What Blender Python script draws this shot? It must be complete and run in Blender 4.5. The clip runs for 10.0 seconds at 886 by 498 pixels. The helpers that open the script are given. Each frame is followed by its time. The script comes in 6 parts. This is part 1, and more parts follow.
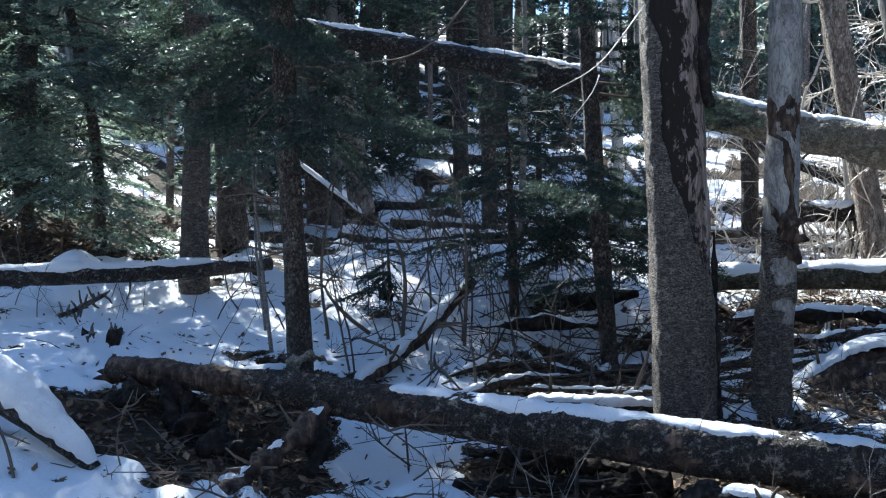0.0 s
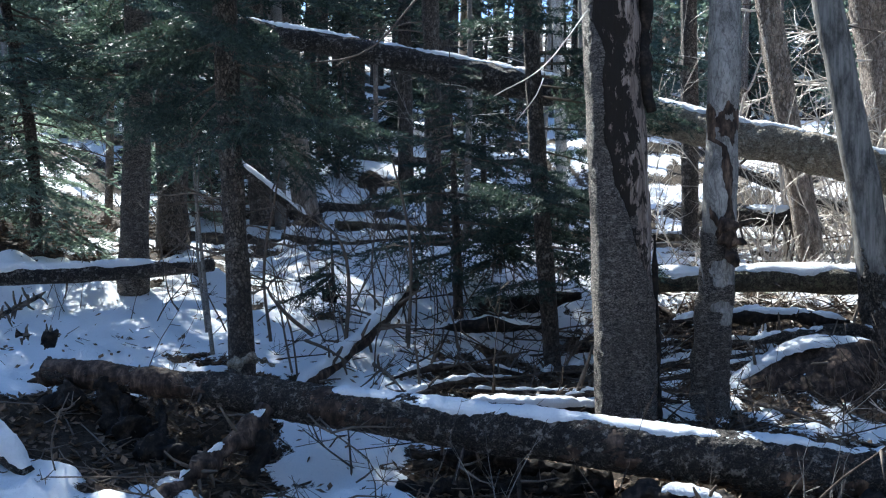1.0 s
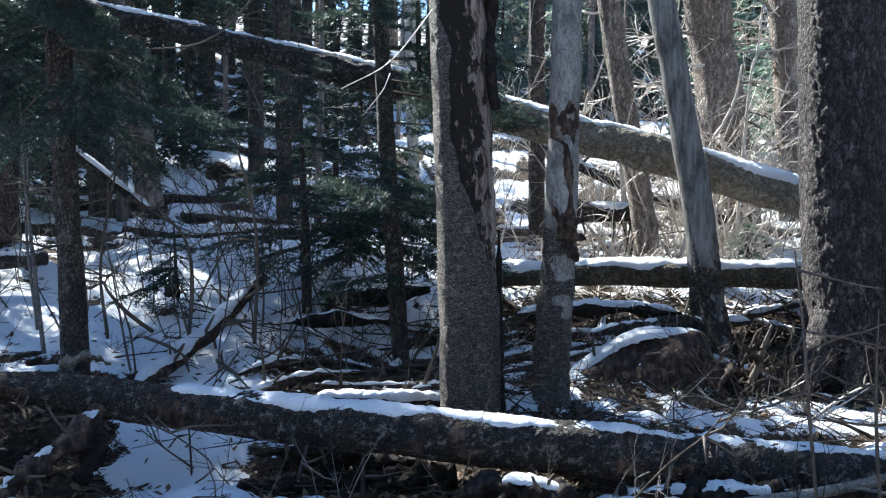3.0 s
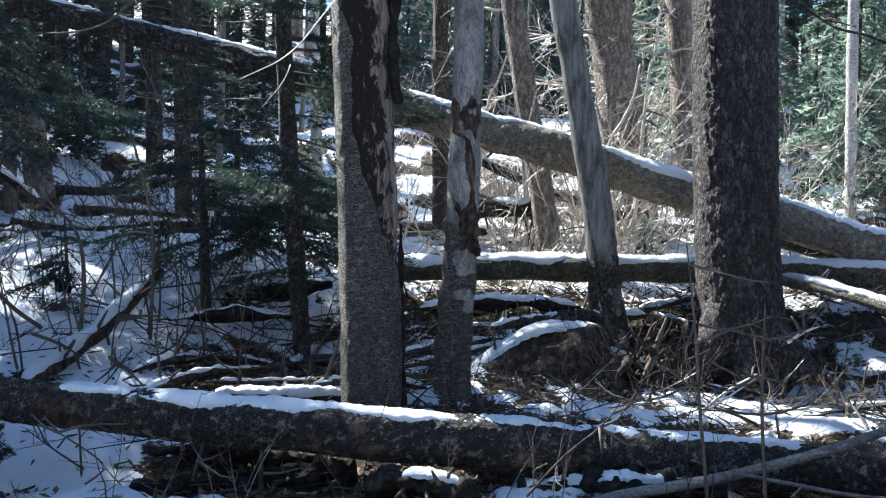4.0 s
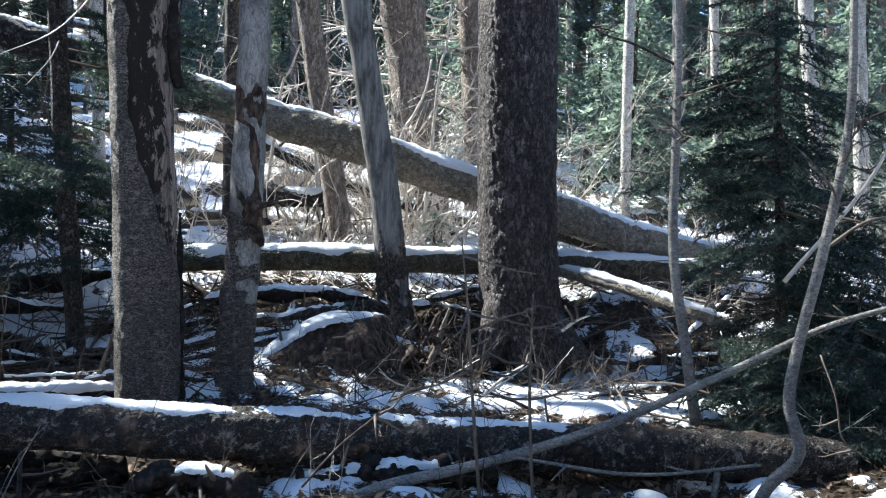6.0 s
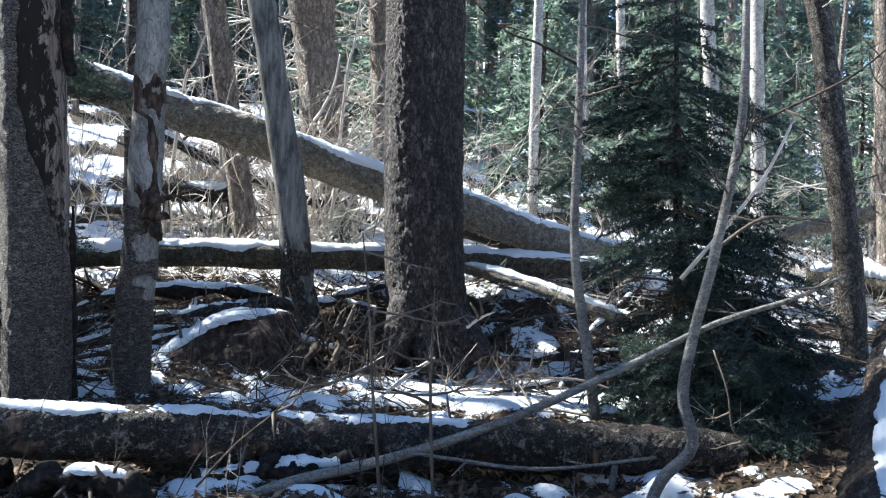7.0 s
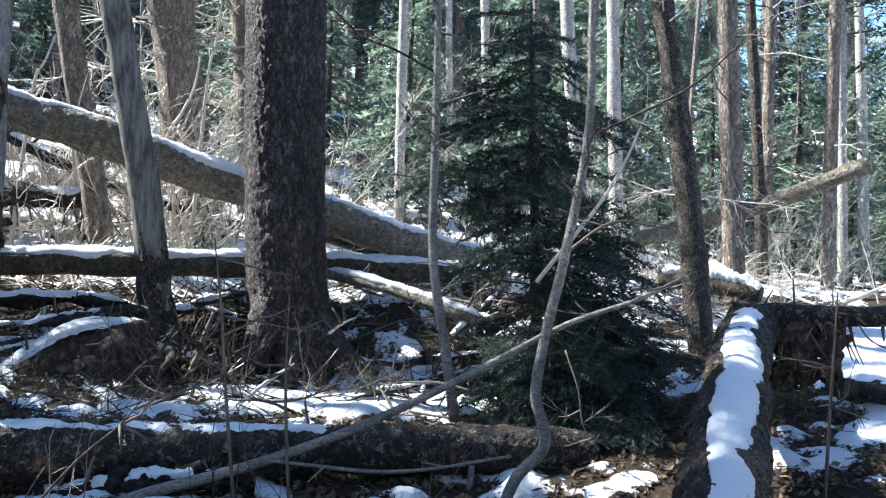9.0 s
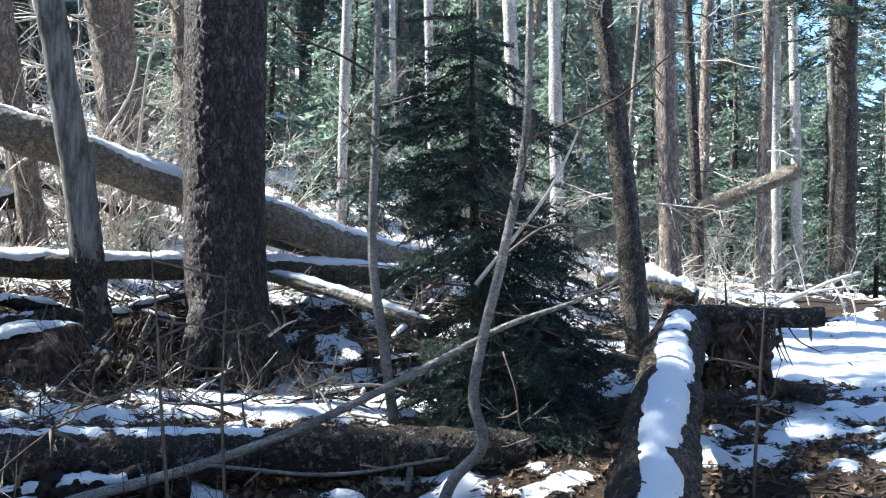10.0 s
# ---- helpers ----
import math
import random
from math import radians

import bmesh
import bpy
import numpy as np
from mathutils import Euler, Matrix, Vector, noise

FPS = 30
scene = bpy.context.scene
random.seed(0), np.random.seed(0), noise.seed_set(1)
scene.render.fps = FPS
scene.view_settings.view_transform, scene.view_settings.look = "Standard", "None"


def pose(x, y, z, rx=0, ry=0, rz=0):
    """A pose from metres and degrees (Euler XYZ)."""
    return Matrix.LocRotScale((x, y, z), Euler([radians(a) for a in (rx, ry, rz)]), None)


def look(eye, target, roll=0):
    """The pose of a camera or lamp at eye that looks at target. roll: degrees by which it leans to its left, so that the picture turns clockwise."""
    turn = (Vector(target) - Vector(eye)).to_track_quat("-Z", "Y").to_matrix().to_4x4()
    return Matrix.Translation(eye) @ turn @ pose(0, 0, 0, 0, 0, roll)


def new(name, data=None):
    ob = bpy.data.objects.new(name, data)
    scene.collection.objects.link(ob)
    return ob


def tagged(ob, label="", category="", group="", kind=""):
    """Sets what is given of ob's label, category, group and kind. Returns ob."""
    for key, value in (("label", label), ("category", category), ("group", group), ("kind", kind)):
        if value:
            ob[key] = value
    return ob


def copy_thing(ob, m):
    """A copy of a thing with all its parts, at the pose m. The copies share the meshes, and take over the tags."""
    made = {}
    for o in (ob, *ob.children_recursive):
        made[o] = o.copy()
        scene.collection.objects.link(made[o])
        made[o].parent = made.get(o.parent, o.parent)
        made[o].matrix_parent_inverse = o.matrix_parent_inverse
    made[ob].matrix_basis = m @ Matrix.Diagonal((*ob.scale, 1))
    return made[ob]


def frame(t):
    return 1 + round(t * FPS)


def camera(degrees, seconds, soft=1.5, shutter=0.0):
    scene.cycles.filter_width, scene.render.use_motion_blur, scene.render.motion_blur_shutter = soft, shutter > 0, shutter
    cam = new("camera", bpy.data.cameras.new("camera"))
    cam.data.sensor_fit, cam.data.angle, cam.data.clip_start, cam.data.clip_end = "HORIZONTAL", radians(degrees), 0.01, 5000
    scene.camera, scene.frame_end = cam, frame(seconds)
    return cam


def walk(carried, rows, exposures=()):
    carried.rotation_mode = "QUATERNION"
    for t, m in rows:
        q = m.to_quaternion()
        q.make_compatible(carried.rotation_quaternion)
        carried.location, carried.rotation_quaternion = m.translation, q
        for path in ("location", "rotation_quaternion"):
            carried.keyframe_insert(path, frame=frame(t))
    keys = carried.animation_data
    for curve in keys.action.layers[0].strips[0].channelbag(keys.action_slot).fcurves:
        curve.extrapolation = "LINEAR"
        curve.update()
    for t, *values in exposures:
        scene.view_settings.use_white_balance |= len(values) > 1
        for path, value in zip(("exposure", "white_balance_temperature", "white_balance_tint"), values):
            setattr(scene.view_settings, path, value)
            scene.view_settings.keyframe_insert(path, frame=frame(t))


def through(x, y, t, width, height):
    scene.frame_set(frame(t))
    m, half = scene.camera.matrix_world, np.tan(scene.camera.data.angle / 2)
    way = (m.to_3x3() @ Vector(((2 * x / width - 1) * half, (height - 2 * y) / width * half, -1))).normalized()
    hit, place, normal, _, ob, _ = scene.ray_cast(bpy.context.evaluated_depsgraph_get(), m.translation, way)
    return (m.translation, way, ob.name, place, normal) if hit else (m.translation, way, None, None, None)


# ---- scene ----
cam = camera(50.5, 10.0, 1.15)
PATH = [
    (0, (0.249, -0.078, 1.328), (0.209, 1.921, 1.304), 0.4),
    (0.5, (0.253, -0.079, 1.329), (0.268, 1.921, 1.307), 0.6),
    (1, (0.255, -0.074, 1.319), (0.332, 1.925, 1.302), 0.7),
    (1.5, (0.27, -0.062, 1.312), (0.412, 1.933, 1.297), 0.8),
    (2, (0.279, -0.062, 1.329), (0.494, 1.926, 1.309), 0.8),
    (2.5, (0.299, -0.071, 1.33), (0.593, 1.907, 1.306), 0.9),
    (4, (0.352, -0.056, 1.326), (0.928, 1.859, 1.292), 1.3),
    (4.5, (0.37, -0.067, 1.335), (1.047, 1.814, 1.296), 1.5),
    (5, (0.397, -0.083, 1.329), (1.173, 1.76, 1.29), 1.6),
    (5.5, (0.43, -0.102, 1.33), (1.302, 1.698, 1.29), 1.8),
    (7, (0.537, -0.136, 1.315), (1.656, 1.522, 1.278), 2.5),
    (7.5, (0.562, -0.142, 1.306), (1.746, 1.47, 1.274), 2.5),
    (8, (0.589, -0.163, 1.311), (1.826, 1.408, 1.282), 2.4),
    (8.5, (0.604, -0.189, 1.309), (1.888, 1.344, 1.288), 2.3),
    (9, (0.607, -0.227, 1.314), (1.936, 1.268, 1.3), 2.2),
    (9.5, (0.604, -0.258, 1.314), (1.978, 1.195, 1.307), 2.3),
    (10, (0.618, -0.281, 1.317), (2.031, 1.135, 1.313), 2.3),
]
walk(cam, [(t, look(eye, target, roll)) for t, eye, target, roll in PATH], [(0.0, 1.80, 5550, 5), (4.0, 1.86, 5650, 5), (10.0, 1.93, 5700, 5)])

# ---- world, sun, exposure ----
SUN_AZ, SUN_EL = 31.0, 46.0      # degrees left of +y, degrees above the horizon
world = bpy.data.worlds.new("world")
scene.world = world
world.use_nodes = True
wn = world.node_tree.nodes
sky = wn.new("ShaderNodeTexSky")
sky.sky_type, sky.sun_disc = "NISHITA", False
sky.sun_elevation, sky.sun_rotation = radians(SUN_EL), radians(-SUN_AZ)
sky.altitude, sky.air_density, sky.dust_density = 2500, 1.0, 0.6
world.node_tree.links.new(sky.outputs[0], wn["Background"].inputs[0])
wn["Background"].inputs[1].default_value = 0.105
sun = new("sun", bpy.data.lights.new("sun", "SUN"))
sun.data.energy, sun.data.angle, sun.data.color = 5.0, radians(0.53), (1.0, 0.91, 0.78)
s_az, s_el = radians(SUN_AZ), radians(SUN_EL)
SUN_DIR = Vector((-math.sin(s_az) * math.cos(s_el), math.cos(s_az) * math.cos(s_el), math.sin(s_el)))
sun.matrix_world = look(SUN_DIR * 60, (0, 0, 0))

# ---- materials ----


def mat(name, rough=0.9, spec=0.3):
    m = bpy.data.materials.new(name)
    m.use_nodes = True
    nt = m.node_tree
    b = nt.nodes["Principled BSDF"]
    b.inputs["Roughness"].default_value = rough
    b.inputs["Specular IOR Level"].default_value = spec
    return m, nt, b


def node(nt, kind, **inputs):
    n = nt.nodes.new(kind)
    for k, v in inputs.items():
        key = k.replace("_", " ")
        if isinstance(v, bpy.types.NodeSocket):
            nt.links.new(v, n.inputs[key])
        else:
            n.inputs[key].default_value = v
    return n


def coords(nt, scale=(1, 1, 1), out="Object"):
    tc = nt.nodes.new("ShaderNodeTexCoord")
    mp = node(nt, "ShaderNodeMapping", Scale=scale)
    nt.links.new(tc.outputs[out], mp.inputs[0])
    return mp.outputs[0]


def ramp(nt, fac, stops):
    r = nt.nodes.new("ShaderNodeValToRGB")
    nt.links.new(fac, r.inputs[0])
    while len(r.color_ramp.elements) < len(stops):
        r.color_ramp.elements.new(0.5)
    for e, (p, c) in zip(r.color_ramp.elements, stops):
        e.position, e.color = p, (*c, 1) if len(c) == 3 else c
    return r.outputs[0]


def mix(nt, fac, a, b, how="MIX"):
    n = nt.nodes.new("ShaderNodeMix")
    n.data_type, n.blend_type = "RGBA", how
    for sock, v in ((n.inputs[0], fac), (n.inputs[6], a), (n.inputs[7], b)):
        if isinstance(v, bpy.types.NodeSocket):
            nt.links.new(v, sock)
        else:
            sock.default_value = v if not isinstance(v, tuple) else (*v, 1)
    return n.outputs[2]


def bump(nt, b, height, dist, strength=1.0):
    n = node(nt, "ShaderNodeBump", Strength=strength, Distance=dist, Height=height)
    nt.links.new(n.outputs[0], b.inputs["Normal"])


def bark_mat(name, dark, mid, light, plates=22.0, stretch=0.45, depth=0.012, lichen=None, lichen_amt=0.5, cracks=0.7, stain=0.85, specks=0.0, scales=0.0, flat=None, rims=1.0):
    """Flaky bark: ragged flakes at two sizes, thin dark cracks, stains, and pale lichen in patches."""
    m, nt, b = mat(name, 0.7, 0.4)
    c = coords(nt, (1, 1, stretch), "Object")
    flake = node(nt, "ShaderNodeTexNoise", Vector=c, Scale=plates, Detail=7.0, Roughness=0.74, Distortion=0.6)
    fine = node(nt, "ShaderNodeTexNoise", Vector=c, Scale=plates * 4.5, Detail=5.0, Roughness=0.75, Distortion=0.3)
    big = node(nt, "ShaderNodeTexNoise", Vector=coords(nt, (1, 1, 0.6), "Object"), Scale=3.1, Detail=5.0, Roughness=0.7)
    tone = ramp(nt, flake.outputs[0], [(0.36, dark), (0.47, mid), (0.53, mid), (0.64, light)])
    tone = mix(nt, 0.45, tone, ramp(nt, fine.outputs[0], [(0.36, dark), (0.5, mid), (0.62, light)]))
    cr = node(nt, "ShaderNodeTexNoise", Vector=c, Scale=plates * 0.8, Detail=6.0, Roughness=0.66, Distortion=1.2)
    crack = ramp(nt, cr.outputs[0], [(0.445, (1, 1, 1)), (0.475, (0.1, 0.09, 0.08)), (0.50, (0.1, 0.09, 0.08)), (0.53, (1, 1, 1))])
    tone = mix(nt, cracks, tone, crack, "MULTIPLY")
    if scales:
        sc = coords(nt, flat or (1, 1, stretch), "Object")
        warp = node(nt, "ShaderNodeTexNoise", Vector=sc, Scale=scales * 0.7, Detail=4.0, Roughness=0.7)
        push = nt.nodes.new("ShaderNodeVectorMath")
        push.operation = "MULTIPLY_ADD"
        nt.links.new(warp.outputs["Color"], push.inputs[0])
        push.inputs[1].default_value = (1.1 / scales,) * 3
        nt.links.new(sc, push.inputs[2])
        cell = node(nt, "ShaderNodeTexVoronoi", Vector=push.outputs[0], Scale=scales)
        rim = nt.nodes.new("ShaderNodeTexVoronoi")
        rim.feature = "DISTANCE_TO_EDGE"
        rim.inputs["Scale"].default_value = scales
        nt.links.new(push.outputs[0], rim.inputs["Vector"])
        where_s = ramp(nt, big.outputs[0], [(0.36, (0.55 * rims,) * 3), (0.55, (rims,) * 3)])
        tone = mix(nt, 0.3 + 0.55 * rims, tone, ramp(nt, cell.outputs["Color"], [(0.2, (0.55, 0.54, 0.53)), (0.8, (1.35, 1.33, 1.3))]), "MULTIPLY")
        tone = mix(nt, where_s, tone, ramp(nt, rim.outputs["Distance"], [(0.03, (0.12, 0.11, 0.10)), (0.16, (1, 1, 1))]), "MULTIPLY")
    tone = mix(nt, stain, tone, ramp(nt, big.outputs[0], [(0.36, (0.34, 0.33, 0.32)), (0.6, (1.18, 1.15, 1.12))]), "MULTIPLY")
    if specks:
        sp = node(nt, "ShaderNodeTexNoise", Vector=coords(nt, (1, 1, 2.6), "Object"), Scale=42.0, Detail=4.0, Roughness=0.7)
        tone = mix(nt, ramp(nt, sp.outputs[0], [(0.40, (specks,) * 3), (0.45, (0, 0, 0))]), tone, (0.018, 0.015, 0.013))
    if lichen:
        spots = node(nt, "ShaderNodeTexNoise", Vector=c, Scale=15.0, Detail=7.0, Roughness=0.8)
        where = ramp(nt, spots.outputs[0], [(0.55, (0, 0, 0)), (0.60, (lichen_amt,) * 3)])
        tone = mix(nt, where, tone, lichen)
    nt.links.new(tone, b.inputs["Base Color"])
    hgt = node(nt, "ShaderNodeMath")
    hgt.operation = "ADD"
    nt.links.new(ramp(nt, flake.outputs[0], [(0.38, (0, 0, 0)), (0.6, (1, 1, 1))]), hgt.inputs[0])
    nt.links.new(ramp(nt, rim.outputs["Distance"], [(0.0, (0, 0, 0)), (0.22, (1, 1, 1))]) if scales else fine.outputs[0], hgt.inputs[1])
    bump(nt, b, hgt.outputs[0], depth * 1.5)
    return m


def wood_mat(name, dark, mid, light, grain=30.0, along=0.06):
    """Weathered bare wood with long grain, checks and stains."""
    m, nt, b = mat(name, 0.85, 0.25)
    c = coords(nt, (1, 1, along), "Object")
    g = node(nt, "ShaderNodeTexNoise", Vector=c, Scale=grain, Detail=5.0, Roughness=0.65)
    c2 = coords(nt, (1, 1, 0.4), "Object")
    st = node(nt, "ShaderNodeTexNoise", Vector=c2, Scale=7.0, Detail=6.0, Roughness=0.75)
    tone = ramp(nt, g.outputs[0], [(0.33, dark), (0.5, mid), (0.68, light)])
    tone = mix(nt, 0.75, tone, ramp(nt, st.outputs[0], [(0.40, (0.22, 0.21, 0.20)), (0.56, (1.05, 1.03, 1.0))]), "MULTIPLY")
    nt.links.new(tone, b.inputs["Base Color"])
    bump(nt, b, g.outputs[0], 0.006)
    return m


def snow_nodes(nt, c):
    lump = node(nt, "ShaderNodeTexNoise", Vector=c, Scale=26.0, Detail=8.0, Roughness=0.75)
    dirt = node(nt, "ShaderNodeTexNoise", Vector=c, Scale=60.0, Detail=4.0, Roughness=0.8)
    col = ramp(nt, dirt.outputs[0], [(0.275, (0.10, 0.075, 0.05)), (0.325, (0.80, 0.82, 0.85)), (0.6, (0.86, 0.87, 0.89))])
    return col, lump.outputs[0]


def snow_mat():
    m, nt, b = mat("snow", 0.6, 0.3)
    c = coords(nt, (1, 1, 1), "Object")
    col, lump = snow_nodes(nt, c)
    nt.links.new(col, b.inputs["Base Color"])
    bump(nt, b, lump, 0.03)
    return m


def ground_mat():
    """Needle and leaf litter; the attribute says where the snow lies, with a ragged melting edge."""
    m, nt, b = mat("forest_floor", 0.9, 0.2)
    c = coords(nt, (1, 1, 1), "Object")
    leaf = node(nt, "ShaderNodeTexVoronoi", Vector=c, Scale=26.0)
    fine = node(nt, "ShaderNodeTexNoise", Vector=c, Scale=70.0, Detail=5.0, Roughness=0.75)
    big = node(nt, "ShaderNodeTexNoise", Vector=c, Scale=1.7, Detail=4.0)
    tone = ramp(nt, leaf.outputs["Color"], [(0.15, (0.012, 0.009, 0.007)), (0.55, (0.042, 0.031, 0.022)), (0.9, (0.11, 0.082, 0.056))])
    tone = mix(nt, 0.5, tone, ramp(nt, fine.outputs[0], [(0.35, (0.012, 0.009, 0.007)), (0.6, (0.075, 0.055, 0.037)), (0.8, (0.15, 0.118, 0.08))]))
    tone = mix(nt, 0.6, tone, ramp(nt, big.outputs[0], [(0.35, (0.6, 0.6, 0.6)), (0.65, (1.15, 1.05, 0.95))]), "MULTIPLY")
    at = nt.nodes.new("ShaderNodeAttribute")
    at.attribute_name = "snow"
    ragged = node(nt, "ShaderNodeTexNoise", Vector=c, Scale=12.0, Detail=8.0, Roughness=0.78)
    add = node(nt, "ShaderNodeMath")
    add.operation = "MULTIPLY_ADD"
    nt.links.new(ragged.outputs[0], add.inputs[0])
    add.inputs[1].default_value = 0.9
    nt.links.new(at.outputs["Fac"], add.inputs[2])
    cover = ramp(nt, add.outputs[0], [(0.90, (0, 0, 0)), (0.94, (1, 1, 1))])
    col, lump = snow_nodes(nt, c)
    nt.links.new(mix(nt, cover, tone, col), b.inputs["Base Color"])
    hg = mix(nt, cover, fine.outputs["Color"], lump)
    bump(nt, b, hg, 0.03)
    return m


def needle_mat(name, dark, light, back, through=0.35):
    """Conifer needles: matt, a little light passes through; each tuft has its own tone."""
    m, nt, b = mat(name, 0.5, 0.25)
    geo = nt.nodes.new("ShaderNodeNewGeometry")
    tone = ramp(nt, geo.outputs["Random Per Island"], [(0.0, dark), (0.8, light), (0.95, back)])
    nt.links.new(tone, b.inputs["Base Color"])
    tr = node(nt, "ShaderNodeBsdfTranslucent")
    nt.links.new(mix(nt, 1.0, tone, (1.25, 1.35, 1.1), "MULTIPLY"), tr.inputs[0])
    ms = node(nt, "ShaderNodeMixShader", Fac=through)
    out = nt.nodes["Material Output"]
    nt.links.new(b.outputs[0], ms.inputs[1])
    nt.links.new(tr.outputs[0], ms.inputs[2])
    nt.links.new(ms.outputs[0], out.inputs[0])
    return m


def plain_wood(name, dark, light, scale=12.0, rough=0.75, spec=0.35):
    m, nt, b = mat(name, rough, spec)
    c = coords(nt, (1, 1, 1), "Object")
    n = node(nt, "ShaderNodeTexNoise", Vector=c, Scale=scale, Detail=4.0, Roughness=0.7)
    geo = nt.nodes.new("ShaderNodeNewGeometry")
    tone = mix(nt, 0.5, ramp(nt, n.outputs[0], [(0.3, dark), (0.7, light)]), ramp(nt, geo.outputs["Random Per Island"], [(0, dark), (1, light)]))
    nt.links.new(tone, b.inputs["Base Color"])
    bump(nt, b, n.outputs[0], 0.003)
    return m


def charred_mat():
    """Bare inner wood: black rot on one side, pinkish flakes in the middle, grey weathered grain on the other side."""
    m, nt, b = mat("bare_inner_wood", 0.85, 0.25)
    c = coords(nt, (1, 1, 0.42), "Object")
    n = node(nt, "ShaderNodeTexNoise", Vector=c, Scale=15.0, Detail=8.0, Roughness=0.72, Distortion=0.4)
    g = node(nt, "ShaderNodeTexNoise", Vector=coords(nt, (1, 1, 0.05), "Object"), Scale=34.0, Detail=5.0, Roughness=0.7)
    pos = nt.nodes.new("ShaderNodeSeparateXYZ")
    nt.links.new(coords(nt, (1, 1, 1), "Object"), pos.inputs[0])
    lean = node(nt, "ShaderNodeMath")
    lean.operation = "MULTIPLY_ADD"
    nt.links.new(pos.outputs[2], lean.inputs[0])
    lean.inputs[1].default_value = 0.049
    nt.links.new(pos.outputs[0], lean.inputs[2])
    side = node(nt, "ShaderNodeMath")
    side.operation = "MULTIPLY_ADD"
    nt.links.new(lean.outputs[0], side.inputs[0])
    side.inputs[1].default_value = 0.75
    nt.links.new(n.outputs[0], side.inputs[2])
    pale = ramp(nt, g.outputs[0], [(0.32, (0.05, 0.037, 0.031)), (0.5, (0.20, 0.157, 0.132)), (0.66, (0.33, 0.28, 0.245))])
    nt.links.new(mix(nt, ramp(nt, side.outputs[0], [(0.555, (0, 0, 0)), (0.595, (0.8, 0.8, 0.8)), (0.68, (1, 1, 1))]), (0.012, 0.009, 0.007), pale), b.inputs["Base Color"])
    bump(nt, b, g.outputs[0], 0.02)
    return m


M_DEAD_BARK = bark_mat("scaly_grey_bark", (0.045, 0.037, 0.031), (0.33, 0.285, 0.245), (0.56, 0.50, 0.44), 28.0, 1.9, 0.010, (0.44, 0.39, 0.335), 0.6, 0.6, 0.6, 1.0, scales=46.0, flat=(1, 1, 2.2))
M_SPRUCE = bark_mat("spruce_bark", (0.024, 0.02, 0.02), (0.105, 0.085, 0.083), (0.225, 0.195, 0.19), 15.0, 0.4, 0.014, (0.30, 0.27, 0.26), 0.3, 0.7, 0.6, 0.25, scales=22.0, flat=(1, 1, 0.6), rims=0.75)
M_FIR_BARK = bark_mat("fir_bark", (0.048, 0.038, 0.032), (0.155, 0.127, 0.105), (0.29, 0.25, 0.212), 22.0, 0.8, 0.012, (0.30, 0.272, 0.238), 0.6, scales=40.0, flat=(1, 1, 0.7))
M_WARM_BARK = bark_mat("warm_bark", (0.11, 0.085, 0.07), (0.40, 0.325, 0.27), (0.58, 0.50, 0.43), 20.0, 0.35, 0.012, (0.58, 0.53, 0.48), 0.6, 0.5, 0.45, scales=24.0, flat=(1, 1, 0.5), rims=0.4)
M_LOG_BARK = bark_mat("fallen_log_bark", (0.010, 0.008, 0.007), (0.10, 0.081, 0.066), (0.40, 0.345, 0.29), 24.0, 1.0, 0.025, (0.48, 0.43, 0.37), 0.7, 0.85, 0.85, 0.8, scales=52.0)
M_WET_BARK = bark_mat("wet_split_bark", (0.008, 0.006, 0.005), (0.07, 0.048, 0.034), (0.30, 0.225, 0.16), 16.0, 1.0, 0.02, (0.36, 0.30, 0.23), 0.5, 0.8, 0.9, 0.6, scales=22.0, rims=0.5)
M_GREY = bark_mat("smooth_dead_bark", (0.13, 0.127, 0.123), (0.30, 0.294, 0.285), (0.41, 0.402, 0.392), 14.0, 0.4, 0.006, (0.34, 0.33, 0.31), 0.4, 0.5)
M_MOSSY = bark_mat("mossy_log_bark", (0.05, 0.042, 0.028), (0.22, 0.185, 0.125), (0.40, 0.35, 0.25), 20.0, 1.0, 0.015, (0.28, 0.28, 0.16), 0.6, scales=36.0, rims=0.6)
M_PALE_LOG = bark_mat("pale_log_bark", (0.06, 0.048, 0.036), (0.44, 0.375, 0.285), (0.70, 0.63, 0.51), 20.0, 1.0, 0.014, (0.66, 0.62, 0.52), 0.6, 0.4, 0.45, 0.35, scales=30.0, rims=0.25)
M_SNAG = wood_mat("weathered_grey_wood", (0.10, 0.097, 0.093), (0.185, 0.181, 0.174), (0.27, 0.262, 0.253))
M_HEART = charred_mat()
# Rotten wood, darkened further so that it reads as lying in shade.
M_ROT = wood_mat("rotten_wood_plus_shade", (0.004, 0.0032, 0.003), (0.013, 0.010, 0.008), (0.05, 0.037, 0.029), 22.0, 1.0)
M_TORN = wood_mat("torn_brown_wood", (0.010, 0.007, 0.006), (0.05, 0.034, 0.026), (0.16, 0.11, 0.08), 20.0, 0.4)
M_RED = wood_mat("reddish_broken_wood", (0.08, 0.03, 0.018), (0.22, 0.09, 0.05), (0.36, 0.18, 0.11))
M_DARK = wood_mat("dark_weathered_wood", (0.014, 0.011, 0.009), (0.055, 0.042, 0.034), (0.15, 0.12, 0.10), 16.0, 1.0)
M_ASPEN = bark_mat("smooth_grey_bark", (0.08, 0.075, 0.069), (0.27, 0.256, 0.236), (0.39, 0.374, 0.35), 16.0, 2.0, 0.004, (0.36, 0.35, 0.33), 0.4, 0.5, 0.6, 0.5)
